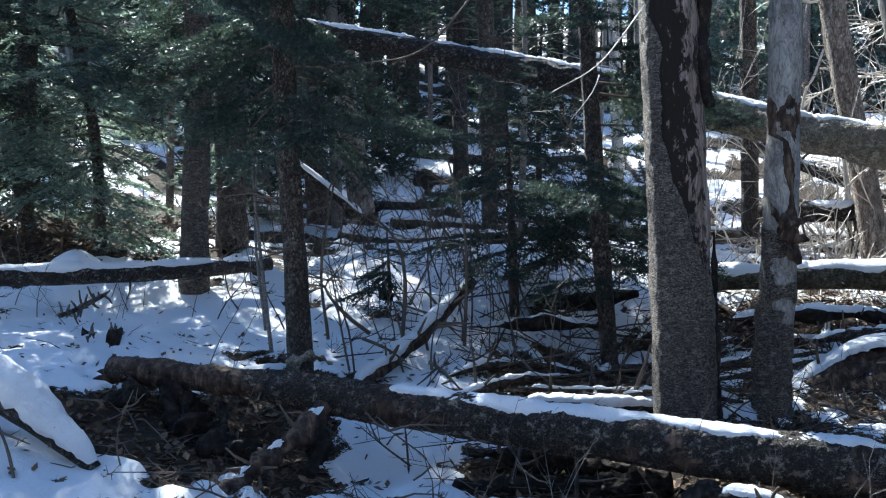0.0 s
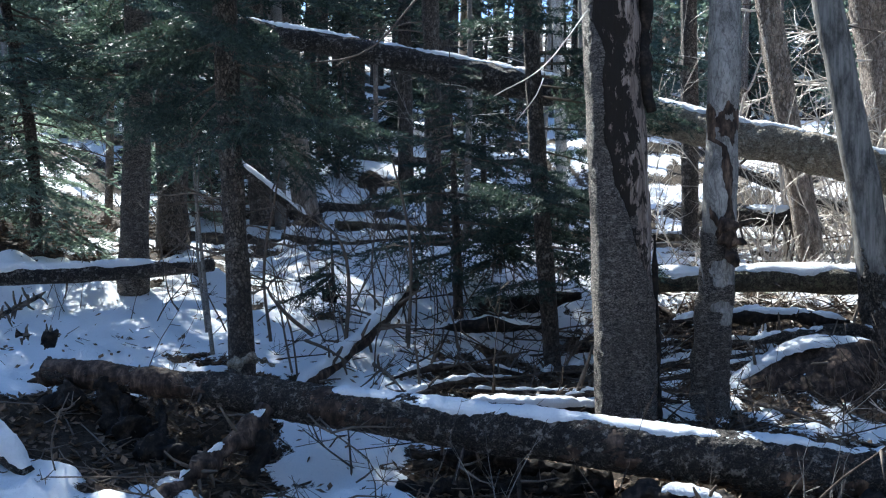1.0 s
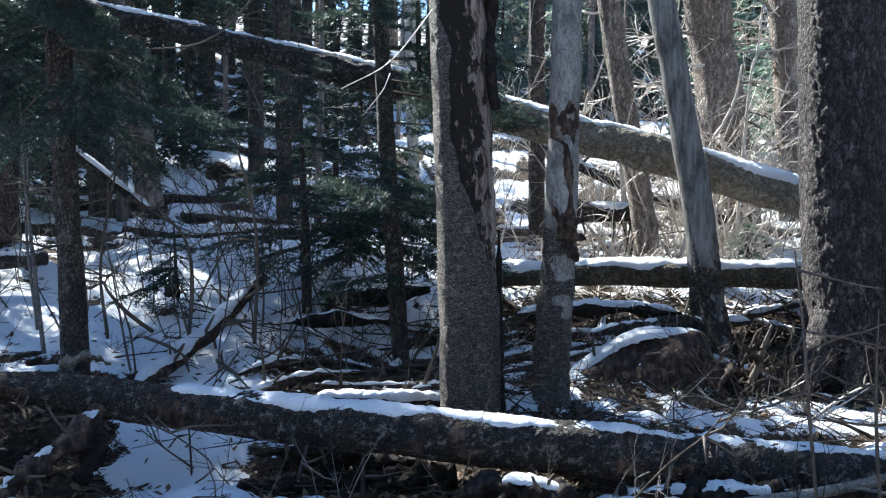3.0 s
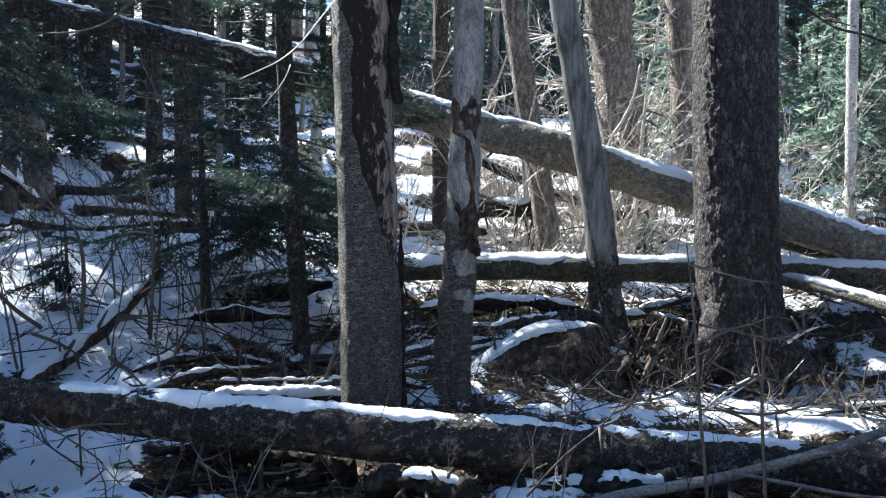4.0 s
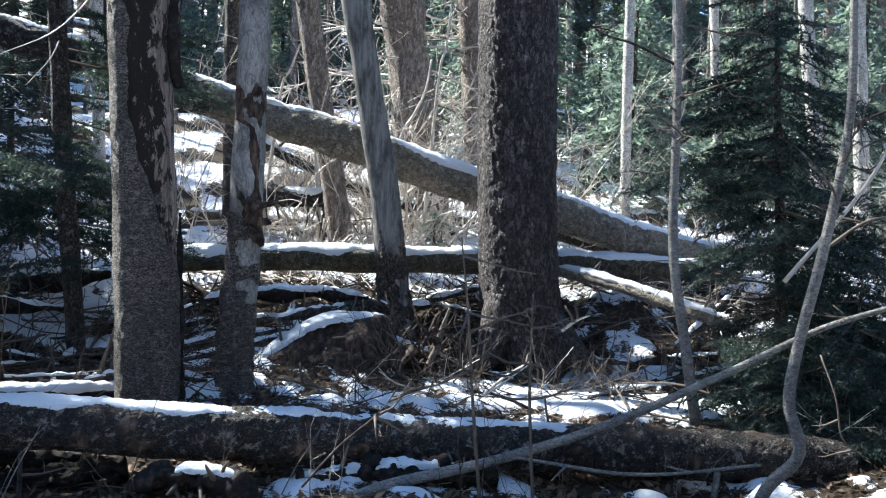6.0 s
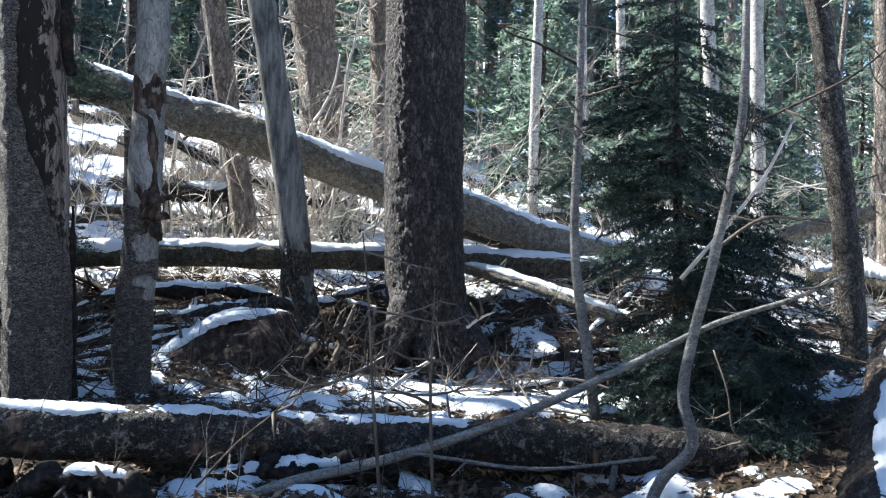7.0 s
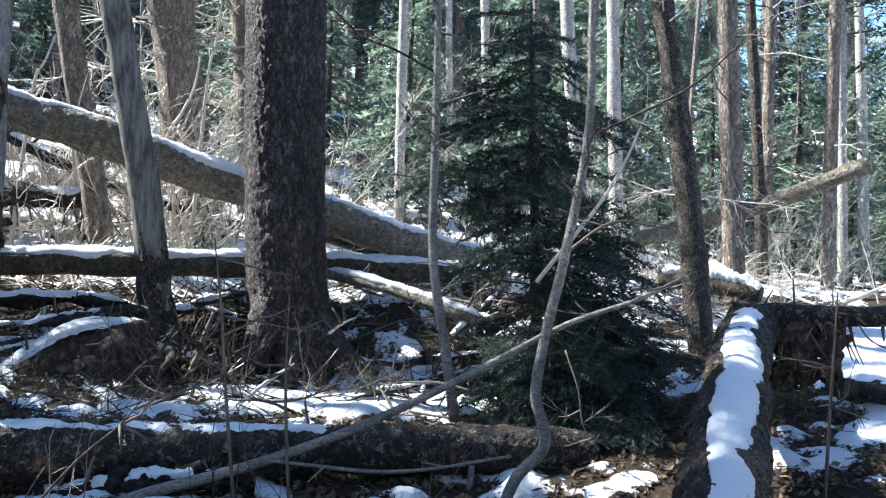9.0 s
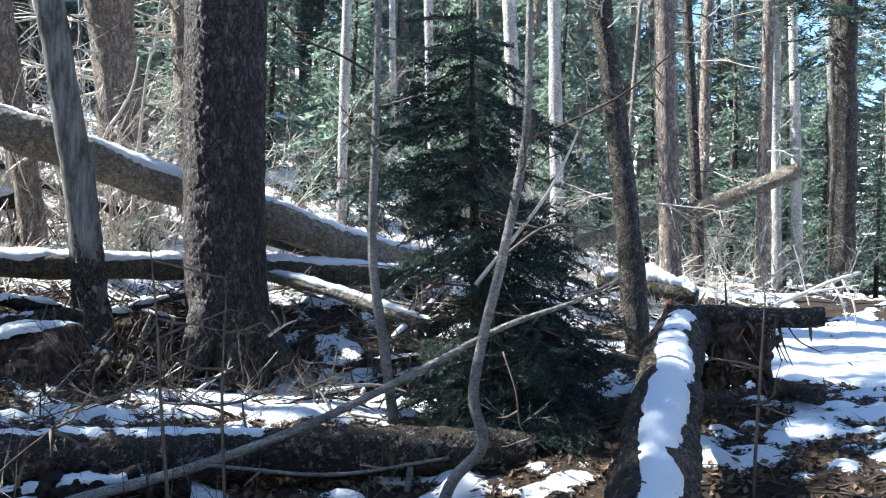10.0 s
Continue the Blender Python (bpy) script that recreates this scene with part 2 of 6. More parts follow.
M_WHITE = bark_mat("white_aspen_bark", (0.22, 0.21, 0.19), (0.62, 0.60, 0.56), (0.76, 0.74, 0.70), 10.0, 2.0, 0.004, (0.66, 0.64, 0.6), 0.4, 0.5, 0.5, 0.8)
M_TWIG = plain_wood("brown_twig", (0.04, 0.03, 0.023), (0.15, 0.12, 0.095))
M_DRY = plain_wood("dry_pale_twig", (0.34, 0.29, 0.24), (0.68, 0.62, 0.54), 12.0, 0.45, 0.6)
M_GREY_TWIG = plain_wood("grey_twig", (0.15, 0.135, 0.12), (0.42, 0.39, 0.35))
M_SNOW = snow_mat()
M_GROUND = ground_mat()
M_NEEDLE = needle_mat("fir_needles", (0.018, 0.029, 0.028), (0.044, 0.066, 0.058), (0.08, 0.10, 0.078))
# Sun and shade are put into the needle colour: a light and a dark copy.
M_NEEDLE_SUN = needle_mat("sunny_needles", (0.086, 0.118, 0.112), (0.18, 0.226, 0.205), (0.275, 0.305, 0.26), 0.58)
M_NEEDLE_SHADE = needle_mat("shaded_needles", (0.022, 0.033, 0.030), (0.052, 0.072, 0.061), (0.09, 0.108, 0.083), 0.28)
M_LEAF = plain_wood("fallen_leaf", (0.04, 0.025, 0.016), (0.22, 0.145, 0.09))

# ---- mesh tools ----
rng = np.random.default_rng(7)


def make_mesh(name, verts, faces, material, smooth=True, second=None, split=0):
    """faces: arrays of corner numbers, three or four columns each."""
    me = bpy.data.meshes.new(name)
    verts = np.asarray(verts, np.float32)
    faces = [np.asarray(f, np.int32) for f in faces if len(f)]
    me.vertices.add(len(verts))
    me.vertices.foreach_set("co", verts.ravel())
    loops = np.concatenate([f.ravel() for f in faces])
    sizes = np.concatenate([np.full(len(f), f.shape[1], np.int32) for f in faces])
    starts = np.r_[0, np.cumsum(sizes)[:-1]].astype(np.int32)
    me.loops.add(len(loops))
    me.loops.foreach_set("vertex_index", loops)
    me.polygons.add(len(sizes))
    me.polygons.foreach_set("loop_start", starts)
    me.polygons.foreach_set("use_smooth", np.full(len(sizes), smooth))
    me.update(calc_edges=True)
    me.validate()
    me.materials.append(material)
    if second is not None:
        me.materials.append(second)
        me.polygons.foreach_set("material_index", (np.arange(len(sizes)) >= split).astype(np.int32))
    return me


def part(name, me, parent=None, label=""):
    ob = new(name, me)
    if parent is not None:
        ob.parent = parent
    if label:
        ob["label"] = label
    return ob


def thing(name, place, label, category, group="", kind=""):
    ob = new(name)
    ob.location = place
    ob.empty_display_size = 0.2
    return tagged(ob, label, category, group, kind)


class Bag:
    """Collects pieces of one mesh."""

    def __init__(self):
        self.v, self.q, self.t, self.n = [], [], [], 0

    def add(self, verts, quads=None, tris=None):
        if quads is not None and len(quads):
            self.q.append(np.asarray(quads) + self.n)
        if tris is not None and len(tris):
            self.t.append(np.asarray(tris) + self.n)
        self.v.append(np.asarray(verts, float))
        self.n += len(verts)

    def mesh(self, name, material, origin=(0, 0, 0), smooth=True):
        faces = ([np.concatenate(self.q)] if self.q else []) + ([np.concatenate(self.t)] if self.t else [])
        return make_mesh(name, np.concatenate(self.v) - np.asarray(origin), faces, material, smooth)


def resample(points, step):
    """A smooth line through the points, at even steps: places and way along, 0 to 1."""
    p = np.asarray(points, float)
    if len(p) > 2:
        ext = np.vstack([2 * p[0] - p[1], p, 2 * p[-1] - p[-2]])
        out = []
        for i in range(1, len(ext) - 2):
            a, b, c, d = ext[i - 1:i + 3]
            t = np.linspace(0, 1, 24, endpoint=False)[:, None]
            out.append(0.5 * (2 * b + (c - a) * t + (2 * a - 5 * b + 4 * c - d) * t**2 + (3 * b - a - 3 * c + d) * t**3))
        p = np.vstack([*out, p[-1:]])
    s = np.r_[0, np.cumsum(np.linalg.norm(np.diff(p, axis=0), axis=1))]
    n = max(2, int(s[-1] / step) + 1)
    at = np.linspace(0, s[-1], n)
    return np.stack([np.interp(at, s, p[:, k]) for k in range(3)], 1), at / s[-1], s[-1]


def frames_along(p):
    """Tangent and two side ways at each place; for a level line the second side points up."""
    t = np.gradient(p, axis=0)
    t /= np.linalg.norm(t, axis=1, keepdims=True)
    ref = np.array([0, 0, 1.0]) if abs(t[:, 2]).mean() < 0.8 else np.array([0, 1.0, 0])
    a = np.cross(t, ref)
    a /= np.linalg.norm(a, axis=1, keepdims=True)
    return t, a, np.cross(a, t)


def grid_faces(n, m, wrap):
    i, j = np.meshgrid(np.arange(n - 1), np.arange(m if wrap else m - 1), indexing="ij")
    a, b = i * m + j, i * m + (j + 1) % m
    return np.stack([a, b, b + m, a + m], -1).reshape(-1, 4)


class Waves:
    """Smooth noise from a few random waves; cheap and seeded."""

    def __init__(self, seed, scale, octaves=4, gain=0.55, dims=3):
        r = np.random.default_rng(seed)
        self.k, self.ph, self.am = [], [], []
        for o in range(octaves):
            for _ in range(5):
                k = r.normal(size=dims)
                self.k.append(k / np.linalg.norm(k) * scale * 2**o * r.uniform(0.7, 1.4))
                self.ph.append(r.uniform(0, 6.28))
                self.am.append(gain**o)
        self.k, self.ph, self.am = np.array(self.k), np.array(self.ph), np.array(self.am)
        self.am /= np.sqrt((self.am**2).sum() / 2)

    def __call__(self, p):
        out = np.zeros(p.shape[:-1])
        for k, ph, am in zip(self.k, self.ph, self.am):
            out += am * np.sin(p @ k + ph)
        return out


def bark_relief(v, scale, stretch, depth, seed):
    """Plates with steep rims and dark joints between them, and fine roughness on top."""
    q = v * [1, 1, stretch]
    a, b = Waves(seed + 300, scale, 3, 0.7)(q), Waves(seed + 301, scale * 1.3, 3, 0.7)(q)
    plate = np.clip(np.abs(a) / 0.35, 0, 1) * 0.7 + np.clip(b * 2.5, 0, 1) * 0.5
    return depth * (plate - 0.7 + 0.12 * Waves(seed + 302, scale * 5, 2)(q))


def tube(points, radii, sides=16, step=0.1, rough=0.0, seed=0, scale=6.0, shape=None, closed=True, plates=None):
    """A tapered, uneven stem: verts, quads, tris. radii: at the points, evenly spread. shape(way, angle) scales the radius.
    plates: size, stretch and depth in metres of bark plates that stand proud."""
    p, w, length = resample(points, step)
    r = np.interp(w, np.linspace(0, 1, len(radii)), radii)
    t, a, b = frames_along(p)
    ang = np.linspace(0, 2 * np.pi, sides, endpoint=False)
    rr = np.repeat(r[:, None], sides, 1)
    if shape is not None:
        rr = rr * shape(w[:, None] * length, ang[None])
    off = np.cos(ang)[None, :, None] * a[:, None] + np.sin(ang)[None, :, None] * b[:, None]
    v = p[:, None] + off * rr[..., None]
    if rough:
        v = v + off * (Waves(seed, scale)(v) * rough * rr)[..., None]
    if plates:
        v = v + off * bark_relief(v, *plates, seed)[..., None]
    n = len(p)
    q = grid_faces(n, sides, True)
    v = v.reshape(-1, 3)
    tris = None
    if closed:
        v = np.vstack([v, p[:1] - t[:1] * r[0] * 0.15, p[-1:] + t[-1:] * r[-1] * 0.15])
        j = np.arange(sides)
        k = (j + 1) % sides
        last = (n - 1) * sides
        tris = np.vstack([np.stack([k, j, np.full(sides, n * sides)], 1), np.stack([last + j, last + k, np.full(sides, n * sides + 1)], 1)])
    return v, q, tris


def tube_mesh(name, points, radii, material, origin=(0, 0, 0), **kw):
    v, q, t = tube(points, radii, **kw)
    return make_mesh(name, v - np.asarray(origin, float), [q] + ([t] if t is not None else []), material)


# ---- ground ----
GROUND_R = [0, 4.0, 5.6, 6.4, 7.2, 9.0, 11.0, 13.0, 16.0, 20.0, 30.0, 60.0, 260.0]
GROUND_Z = [-0.15, -0.2, -0.26, -0.06, 0.12, 0.42, 0.95, 1.32, 1.6, 1.8, 2.5, 6.0, 40.0]
HILL_R = [0, 15.0, 20.0, 30.0, 60.0, 260.0]
HILL_Z = [0, 0, 1.25, 3.1, 7.5, 22.0]      # the mountainside behind, steeper away from the clearing
MOUND = (-3.88, 9.90, 1.10)
g_hum = Waves(12, 4.5, 2, dims=2)
g_wave, g_fine = Waves(3, 0.9, 4, dims=2), Waves(4, 5.0, 3, dims=2)
s_wave, s_fine = Waves(5, 2.2, 4, 0.7, dims=2), Waves(6, 9.0, 3, 0.7, dims=2)
# snow: bearing, distance, spread in both, how much more or less
SNOW_MORE = [(-16, 8.8, 14, 1.7, 1.1), (-30, 6.2, 8, 1.3, 0.7), (-1.5, 6.5, 3.3, 0.5, 1.3), (2, 8.0, 4, 0.8, 0.4), (4, 11.0, 11, 1.9, 0.9), (30, 11.5, 9, 1.5, 0.7),
        (36, 7.3, 7, 0.6, 0.35), (43, 8.0, 5, 0.9, 0.9), (73, 9.6, 5, 1.6, 1.2), (58, 11.0, 8, 1.8, 0.35), (64, 5.2, 3, 0.4, 0.3), (-21, 10.8, 3, 0.5, 0.9),
        (-2, 20.0, 18, 8.0, 0.3), (22, 9.2, 10, 0.5, 0.35), (32, 12.5, 14, 2.0, 0.5), (10, 5.3, 5, 0.25, 0.4), (-20, 5.8, 7, 0.35, 0.8), (-11, 5.55, 5, 0.3, 0.6)]
SNOW_LESS = [(-11, 6.7, 6.5, 0.7, -1.1), (13, 6.1, 9, 0.6, -0.8), (14, 7.9, 7, 0.7, -0.25), (9, 7.3, 5, 0.25, -0.5), (27, 8.0, 5, 0.8, -0.35), (52, 8.6, 6, 1.2, -0.1), (60, 6.6, 6, 0.8, -0.3),
        (70, 6.3, 6, 1.2, -0.6), (-15, 6.1, 5.5, 0.45, -1.0), (3, 13.5, 5, 0.8, -0.6), (-6, 12.2, 4, 0.5, -0.6), (-24, 13.2, 7, 1.8, -1.2), (48, 5.7, 9, 0.5, -0.5), (10, 8.6, 5, 0.8, -0.4), (5.5, 8.3, 3.5, 0.9, -0.45), (16, 11.4, 4, 1.0, -0.7), (23, 12.3, 4, 0.8, -0.6), (22, 8.9, 9, 0.9, -0.5), (52, 5.3, 14, 0.5, -0.55),
        (25, 9.7, 11, 0.6, -0.75), (30, 5.2, 16, 0.45, -0.45), (57, 5.95, 4, 0.45, -0.6)]


def ground_z(x, y):
    x, y = np.asarray(x, float), np.asarray(y, float)
    r, az = np.hypot(x, y), np.degrees(np.arctan2(x, y))
    z = sum(np.interp(np.clip(r * f, 0, 260), GROUND_R, GROUND_Z) for f in (0.92, 0.97, 1.0, 1.03, 1.08)) / 5
    right = 1 / (1 + np.exp(-(az - 50) / 6)) / (1 + np.exp((az - 130) / 9))
    z = z + np.interp(r, HILL_R, HILL_Z) * (1 - right)
    z = z - right * np.clip(r - 8, 0, None) * 0.10 * np.exp(-np.clip(r - 20, 0, None) / 40)
    z = z + 0.22 * np.exp(-((az + 24) / 13) ** 2 - ((r - 6.3) / 1.2) ** 2)
    z = z - 0.12 * np.exp(-((az + 6) / 9) ** 2 - ((r - 6.2) / 0.5) ** 2)
    z = z - 0.26 * np.exp(-((az - 45) / 17) ** 2 - ((r - 8.7) / 1.3) ** 2)
    z = z - 0.38 * np.exp(-((az - 11) / 6) ** 2 - ((r - 9.0) / 1.0) ** 2)
    z = z - 0.15 * np.exp(-((az - 28) / 7) ** 2 - ((r - 7.6) / 0.7) ** 2)
    z = z - 0.20 * np.exp(-((az - 46) / 14) ** 2 - ((r - 6.4) / 0.8) ** 2)
    z = z - 0.22 * np.exp(-((az - 37) / 7) ** 2 - ((r - 8.6) / 0.8) ** 2)
    z = z + 0.30 * np.exp(-((x - MOUND[0]) / 0.35) ** 2 - ((y - MOUND[1]) / 0.3) ** 2)
    p = np.stack([x, y], -1)
    z = z + 0.07 * g_hum(p) * np.exp(-((az - 5) / 9) ** 2 - ((r - 10.8) / 1.3) ** 2)
    return z + 0.035 * g_wave(p) * np.clip(r / 5, 0, 1) + 0.010 * g_fine(p)


def snow_amount(x, y):
    r, az = np.hypot(x, y), np.degrees(np.arctan2(x, y))
    p = np.stack([x, y], -1)
    s = 0.40 + 0.18 * s_wave(p) + 0.13 * s_fine(p)
    for a0, r0, da, dr, k in (*SNOW_MORE, *SNOW_LESS):
        s = s + np.clip(r / 2 - 1.2, 0, 1) * k * 0.55 * np.exp(-((az - a0) / da) ** 2 - ((r - r0) / dr) ** 2)
    return np.clip(s, 0, 1)


def build_ground():
    az = np.radians(np.r_[np.arange(-36, 84, 0.33), np.arange(84, 324, 2.5)])
    rad = np.r_[np.arange(0.35, 4.3, 0.27), np.arange(4.5, 12.5, 0.058), np.geomspace(12.6, 260, 90)]
    rr, aa = np.meshgrid(rad, az, indexing="ij")
    x, y = rr * np.sin(aa), rr * np.cos(aa)
    s = snow_amount(x, y)
    p = np.stack([x, y], -1)
    z = ground_z(x, y) + 0.05 * np.clip((s - 0.42) / 0.2, 0, 1) + 0.006 * np.clip(1.4 - rr / 30, 0, 1) * Waves(8, 14.0, 3, 0.7, dims=2)(p)
    z = z - 0.05 * np.clip(Waves(9, 6.0, 2, dims=2)(p) - 1.35, 0, 0.6)
    v = np.stack([x, y, z], -1).reshape(-1, 3)
    n, m = x.shape
    q = grid_faces(n, m, True)[:, ::-1]
    v = np.vstack([v, [[0, 0, -0.15]]])
    j = np.arange(m)
    me = make_mesh("ground", v, [q, np.stack([j, (j + 1) % m, np.full(m, n * m)], 1)], M_GROUND)
    at = me.attributes.new("snow", "FLOAT", "POINT")
    at.data.foreach_set("value", np.r_[s.ravel(), 0.4].astype(np.float32))
    tagged(new("ground", me), "forest floor of brown needle litter under patchy melting snow", "ground", kind="structure")


build_ground()


def on_ground(x, y, sink=0.03):
    return np.array([x, y, float(ground_z(x, y)) - sink])


# ---- conifer foliage ----


def spray(length, seed, needle, width, gap, twig_gap, flat=0.35):
    """One flat conifer branch along +x: needle triangles and the line of its wood."""
    r = np.random.default_rng(seed)
    lines = [(np.zeros(3), np.array([1, 0, 0.0]), length, 0.25)]
    s = 0.12 * length
    side = 1
    while s < length * 0.97:
        reach = (0.46 * (length - s) + 0.07 * length) * r.uniform(0.7, 1.15)
        a = r.uniform(0.75, 1.05) * side
        d = np.array([np.cos(a), np.sin(a), r.uniform(-0.38, 0.14)])
        lines.append((np.array([s, 0, 0]), d / np.linalg.norm(d), reach, 0.0))
        if reach > 0.28:
            for f in (0.45, 0.7):
                for sg in (-1, 1):
                    b = a + sg * 0.8
                    lines.append((np.array([s, 0, 0]) + d * reach * f, np.array([np.cos(b), np.sin(b), -0.1]), reach * (1 - f) * 0.8, 0.0))
        side = -side
        s += twig_gap * r.uniform(0.6, 1.4)
    tri = []
    for o, d, ln, skip in lines:
        k = np.arange(ln * skip, ln, gap)
        if not len(k):
            continue
        base = o + d * k[:, None]
        sidew = np.array([-d[1], d[0], 0])
        for sg in (-1, 1):
            jit = r.normal(0, flat, (len(k), 3)) * [0.5, 0.5, 1]
            nd = d * 0.75 + sidew * sg * 0.7 + [0, 0, 0.22] + jit
            nd /= np.linalg.norm(nd, axis=1, keepdims=True)
            ln2 = needle * r.uniform(0.7, 1.2, (len(k), 1))
            tip = base + nd * ln2
            wv = np.cross(nd, r.normal(size=(len(k), 3)))
            wv = wv / np.linalg.norm(wv, axis=1, keepdims=True) * width
            tri.append(np.stack([base - wv * 0.5, base + wv * 0.5, tip], 1))
    tri = np.concatenate(tri)
    tri[..., 2] -= 0.12 * tri[..., 0] ** 2 / max(length, 0.1)
    return tri.reshape(-1, 3), length


LENGTHS = (0.45, 0.8, 1.2, 1.7)
SPRAYS = {
    "near": [[spray(ln, 10 * i + k, 0.045, 0.0095, 0.0125, 0.052, 0.75) for k in range(4)] for i, ln in enumerate(LENGTHS)],
    "mid": [[spray(ln, 40 + 10 * i + k, 0.065, 0.018, 0.027, 0.09) for k in range(4)] for i, ln in enumerate(LENGTHS)],
    "far": [[spray(ln, 80 + 10 * i + k, 0.115, 0.034, 0.07, 0.17) for k in range(3)] for i, ln in enumerate(LENGTHS)],
    "back": [[spray(ln, 120 + 10 * i + k, 0.16, 0.05, 0.11, 0.22) for k in range(3)] for i, ln in enumerate(LENGTHS)],
}
BOUGHS = {}


def bough_mesh(detail, pick, variant, needles):
    """One shared mesh for a bough: needles and its wood."""
    key = (detail, pick, variant, needles.name)
    if key not in BOUGHS:
        tri, ln = SPRAYS[detail][pick][variant]
        bag = Bag()
        bag.add(tri, None, np.arange(len(tri)).reshape(-1, 3))
        ends = [(0, 0, 0), (ln * 0.5, 0, -0.03 * ln), (ln, 0, -0.12 * ln)]
        wv, wq, _ = tube(ends, [0.007 + 0.006 * ln, 0.003], 4, 0.4, closed=False)
        wt = np.vstack([wq[:, [0, 1, 2]], wq[:, [0, 2, 3]]])
        bag.add(wv, None, wt)
        BOUGHS[key] = make_mesh("bough", np.concatenate(bag.v), [np.concatenate(bag.t)], needles, False, M_TWIG, len(tri) // 3)
    return BOUGHS[key]


def fir_tree(name, line, radii, label, crown=(1.0, 6.0), reach=(1.2, 0.5), per_m=9, detail="mid", needles=None, bark=None, group="", seed=0,
             dead=(0, 0, 0), sides=14, droop=0.25, rough=0.05, step=0.12, fill=1.0, facing=None, fine_to=None, top=None, gap=None, spread=(0.45, 1.25), bulge=1.0):
    """A conifer. line: stem from foot to top; crown: metres up the stem where it begins and ends; reach: branch length at both; dead: bare limbs from, to, number.
    Up to fine_to metres each bough is a part; above, or without it, the crown is one part."""
    r = np.random.default_rng(seed)
    foot = np.asarray(line[0], float)
    needles = needles or M_NEEDLE
    root = thing(name, foot, label, "tree", group)
    part("trunk", tube_mesh("trunk", line, radii, bark or M_FIR_BARK, foot, sides=sides, step=step, rough=rough, seed=seed), root)
    p, w, length = resample(line, 0.1)
    green, wood = [], []
    n = int((crown[1] - crown[0]) * per_m)
    for i in range(n):
        h = crown[0] + (crown[1] - crown[0]) * (i + r.uniform(0, 1)) / max(n, 1)
        f = (h - crown[0]) / max(crown[1] - crown[0], 0.01)
        fine = fine_to is not None and h < fine_to
        if r.uniform() > (fill if fine or fine_to is None else 0.6):
            continue
        ln = (reach[0] + (reach[1] - reach[0]) * f**bulge) * r.uniform(*spread)
        k = min(int(h / length * (len(p) - 1)), len(p) - 1)
        az = r.uniform(0, 6.283) if facing is None else radians(90 - facing[0]) + r.uniform(-1, 1) * radians(facing[1])
        if gap and gap[2] < h < gap[3] and abs((math.degrees(az) - gap[0] + 180) % 360 - 180) < gap[1]:
            continue
        pick = int(np.argmin([abs(ln - v) for v in LENGTHS]))
        m = Matrix.Translation(p[k] - foot) @ Matrix.Rotation(az, 4, "Z") @ Matrix.Rotation(droop * r.uniform(0.2, 1.7) - 0.05, 4, "Y") @ Matrix.Rotation(r.normal(0, 0.25), 4, "X")
        kind = detail if fine else ("back" if detail == "back" else "far")
        variant = int(r.integers(len(SPRAYS[kind][pick])))
        if fine:
            ob = part("bough", bough_mesh(kind, pick, variant, needles), root)
            ob.matrix_basis = m @ Matrix.Scale(ln / LENGTHS[pick], 4)
        else:
            mm = np.array(m)
            tri = SPRAYS[kind][pick][variant][0]
            green.append(tri * (ln / LENGTHS[pick]) @ mm[:3, :3].T + mm[:3, 3])
            tip = np.array([[0, 0, 0], [ln * 0.5, 0, -0.03 * ln], [ln, 0, -0.12 * ln]])
            for a, b in ((0, 1), (1, 2)):
                th = (0.012, 0.007)[a]
                wood.append((np.array([tip[a] - [0, 0, th], tip[a] + [0, th, th], tip[b]]) @ mm[:3, :3].T + mm[:3, 3]))
    if green:
        g = np.concatenate(green)
        v = np.concatenate([g, *wood])
        part("crown", make_mesh("crown", v, [np.arange(len(v)).reshape(-1, 3)], needles, False, M_TWIG, len(g) // 3), root, "green needle sprays")
    if top:
        # top: a crown above the view, added to cast shade.
        part("shading_crown", crown_mesh(p - foot, length, top, r, "far", needles), root, "green needle sprays")
    for i in range(int(dead[2])):
        h = r.uniform(dead[0], dead[1])
        k = min(int(h / length * (len(p) - 1)), len(p) - 1)
        az, ln = r.uniform(0, 6.283), r.uniform(0.3, 1.3)
        limb_part(root, p[k], az, ln, r, foot, M_TWIG)
    return root


def crown_mesh(p, length, crown, r, kind, needles, droop=0.25):
    """All boughs of a crown in one mesh. crown: from, to, reach below, reach above, boughs for each metre."""
    h0, h1, r0, r1, per_m = crown
    out = []
    for i in range(int((h1 - h0) * per_m)):
        h = r.uniform(h0, h1)
        ln = (r0 + (r1 - r0) * (h - h0) / (h1 - h0)) * r.uniform(0.6, 1.15)
        k = min(int(h / length * (len(p) - 1)), len(p) - 1)
        pick = int(np.argmin([abs(ln - v) for v in LENGTHS]))
        m = Matrix.Translation(p[k]) @ Matrix.Rotation(r.uniform(0, 6.283), 4, "Z") @ Matrix.Rotation(droop * r.uniform(0.2, 1.7) - 0.05, 4, "Y") @ Matrix.Rotation(r.normal(0, 0.25), 4, "X")
        mm = np.array(m)
        out.append(SPRAYS[kind][pick][int(r.integers(len(SPRAYS[kind][pick])))][0] * (ln / LENGTHS[pick]) @ mm[:3, :3].T + mm[:3, 3])
    v = np.concatenate(out)
    return make_mesh("crown", v, [np.arange(len(v)).reshape(-1, 3)], needles, False)


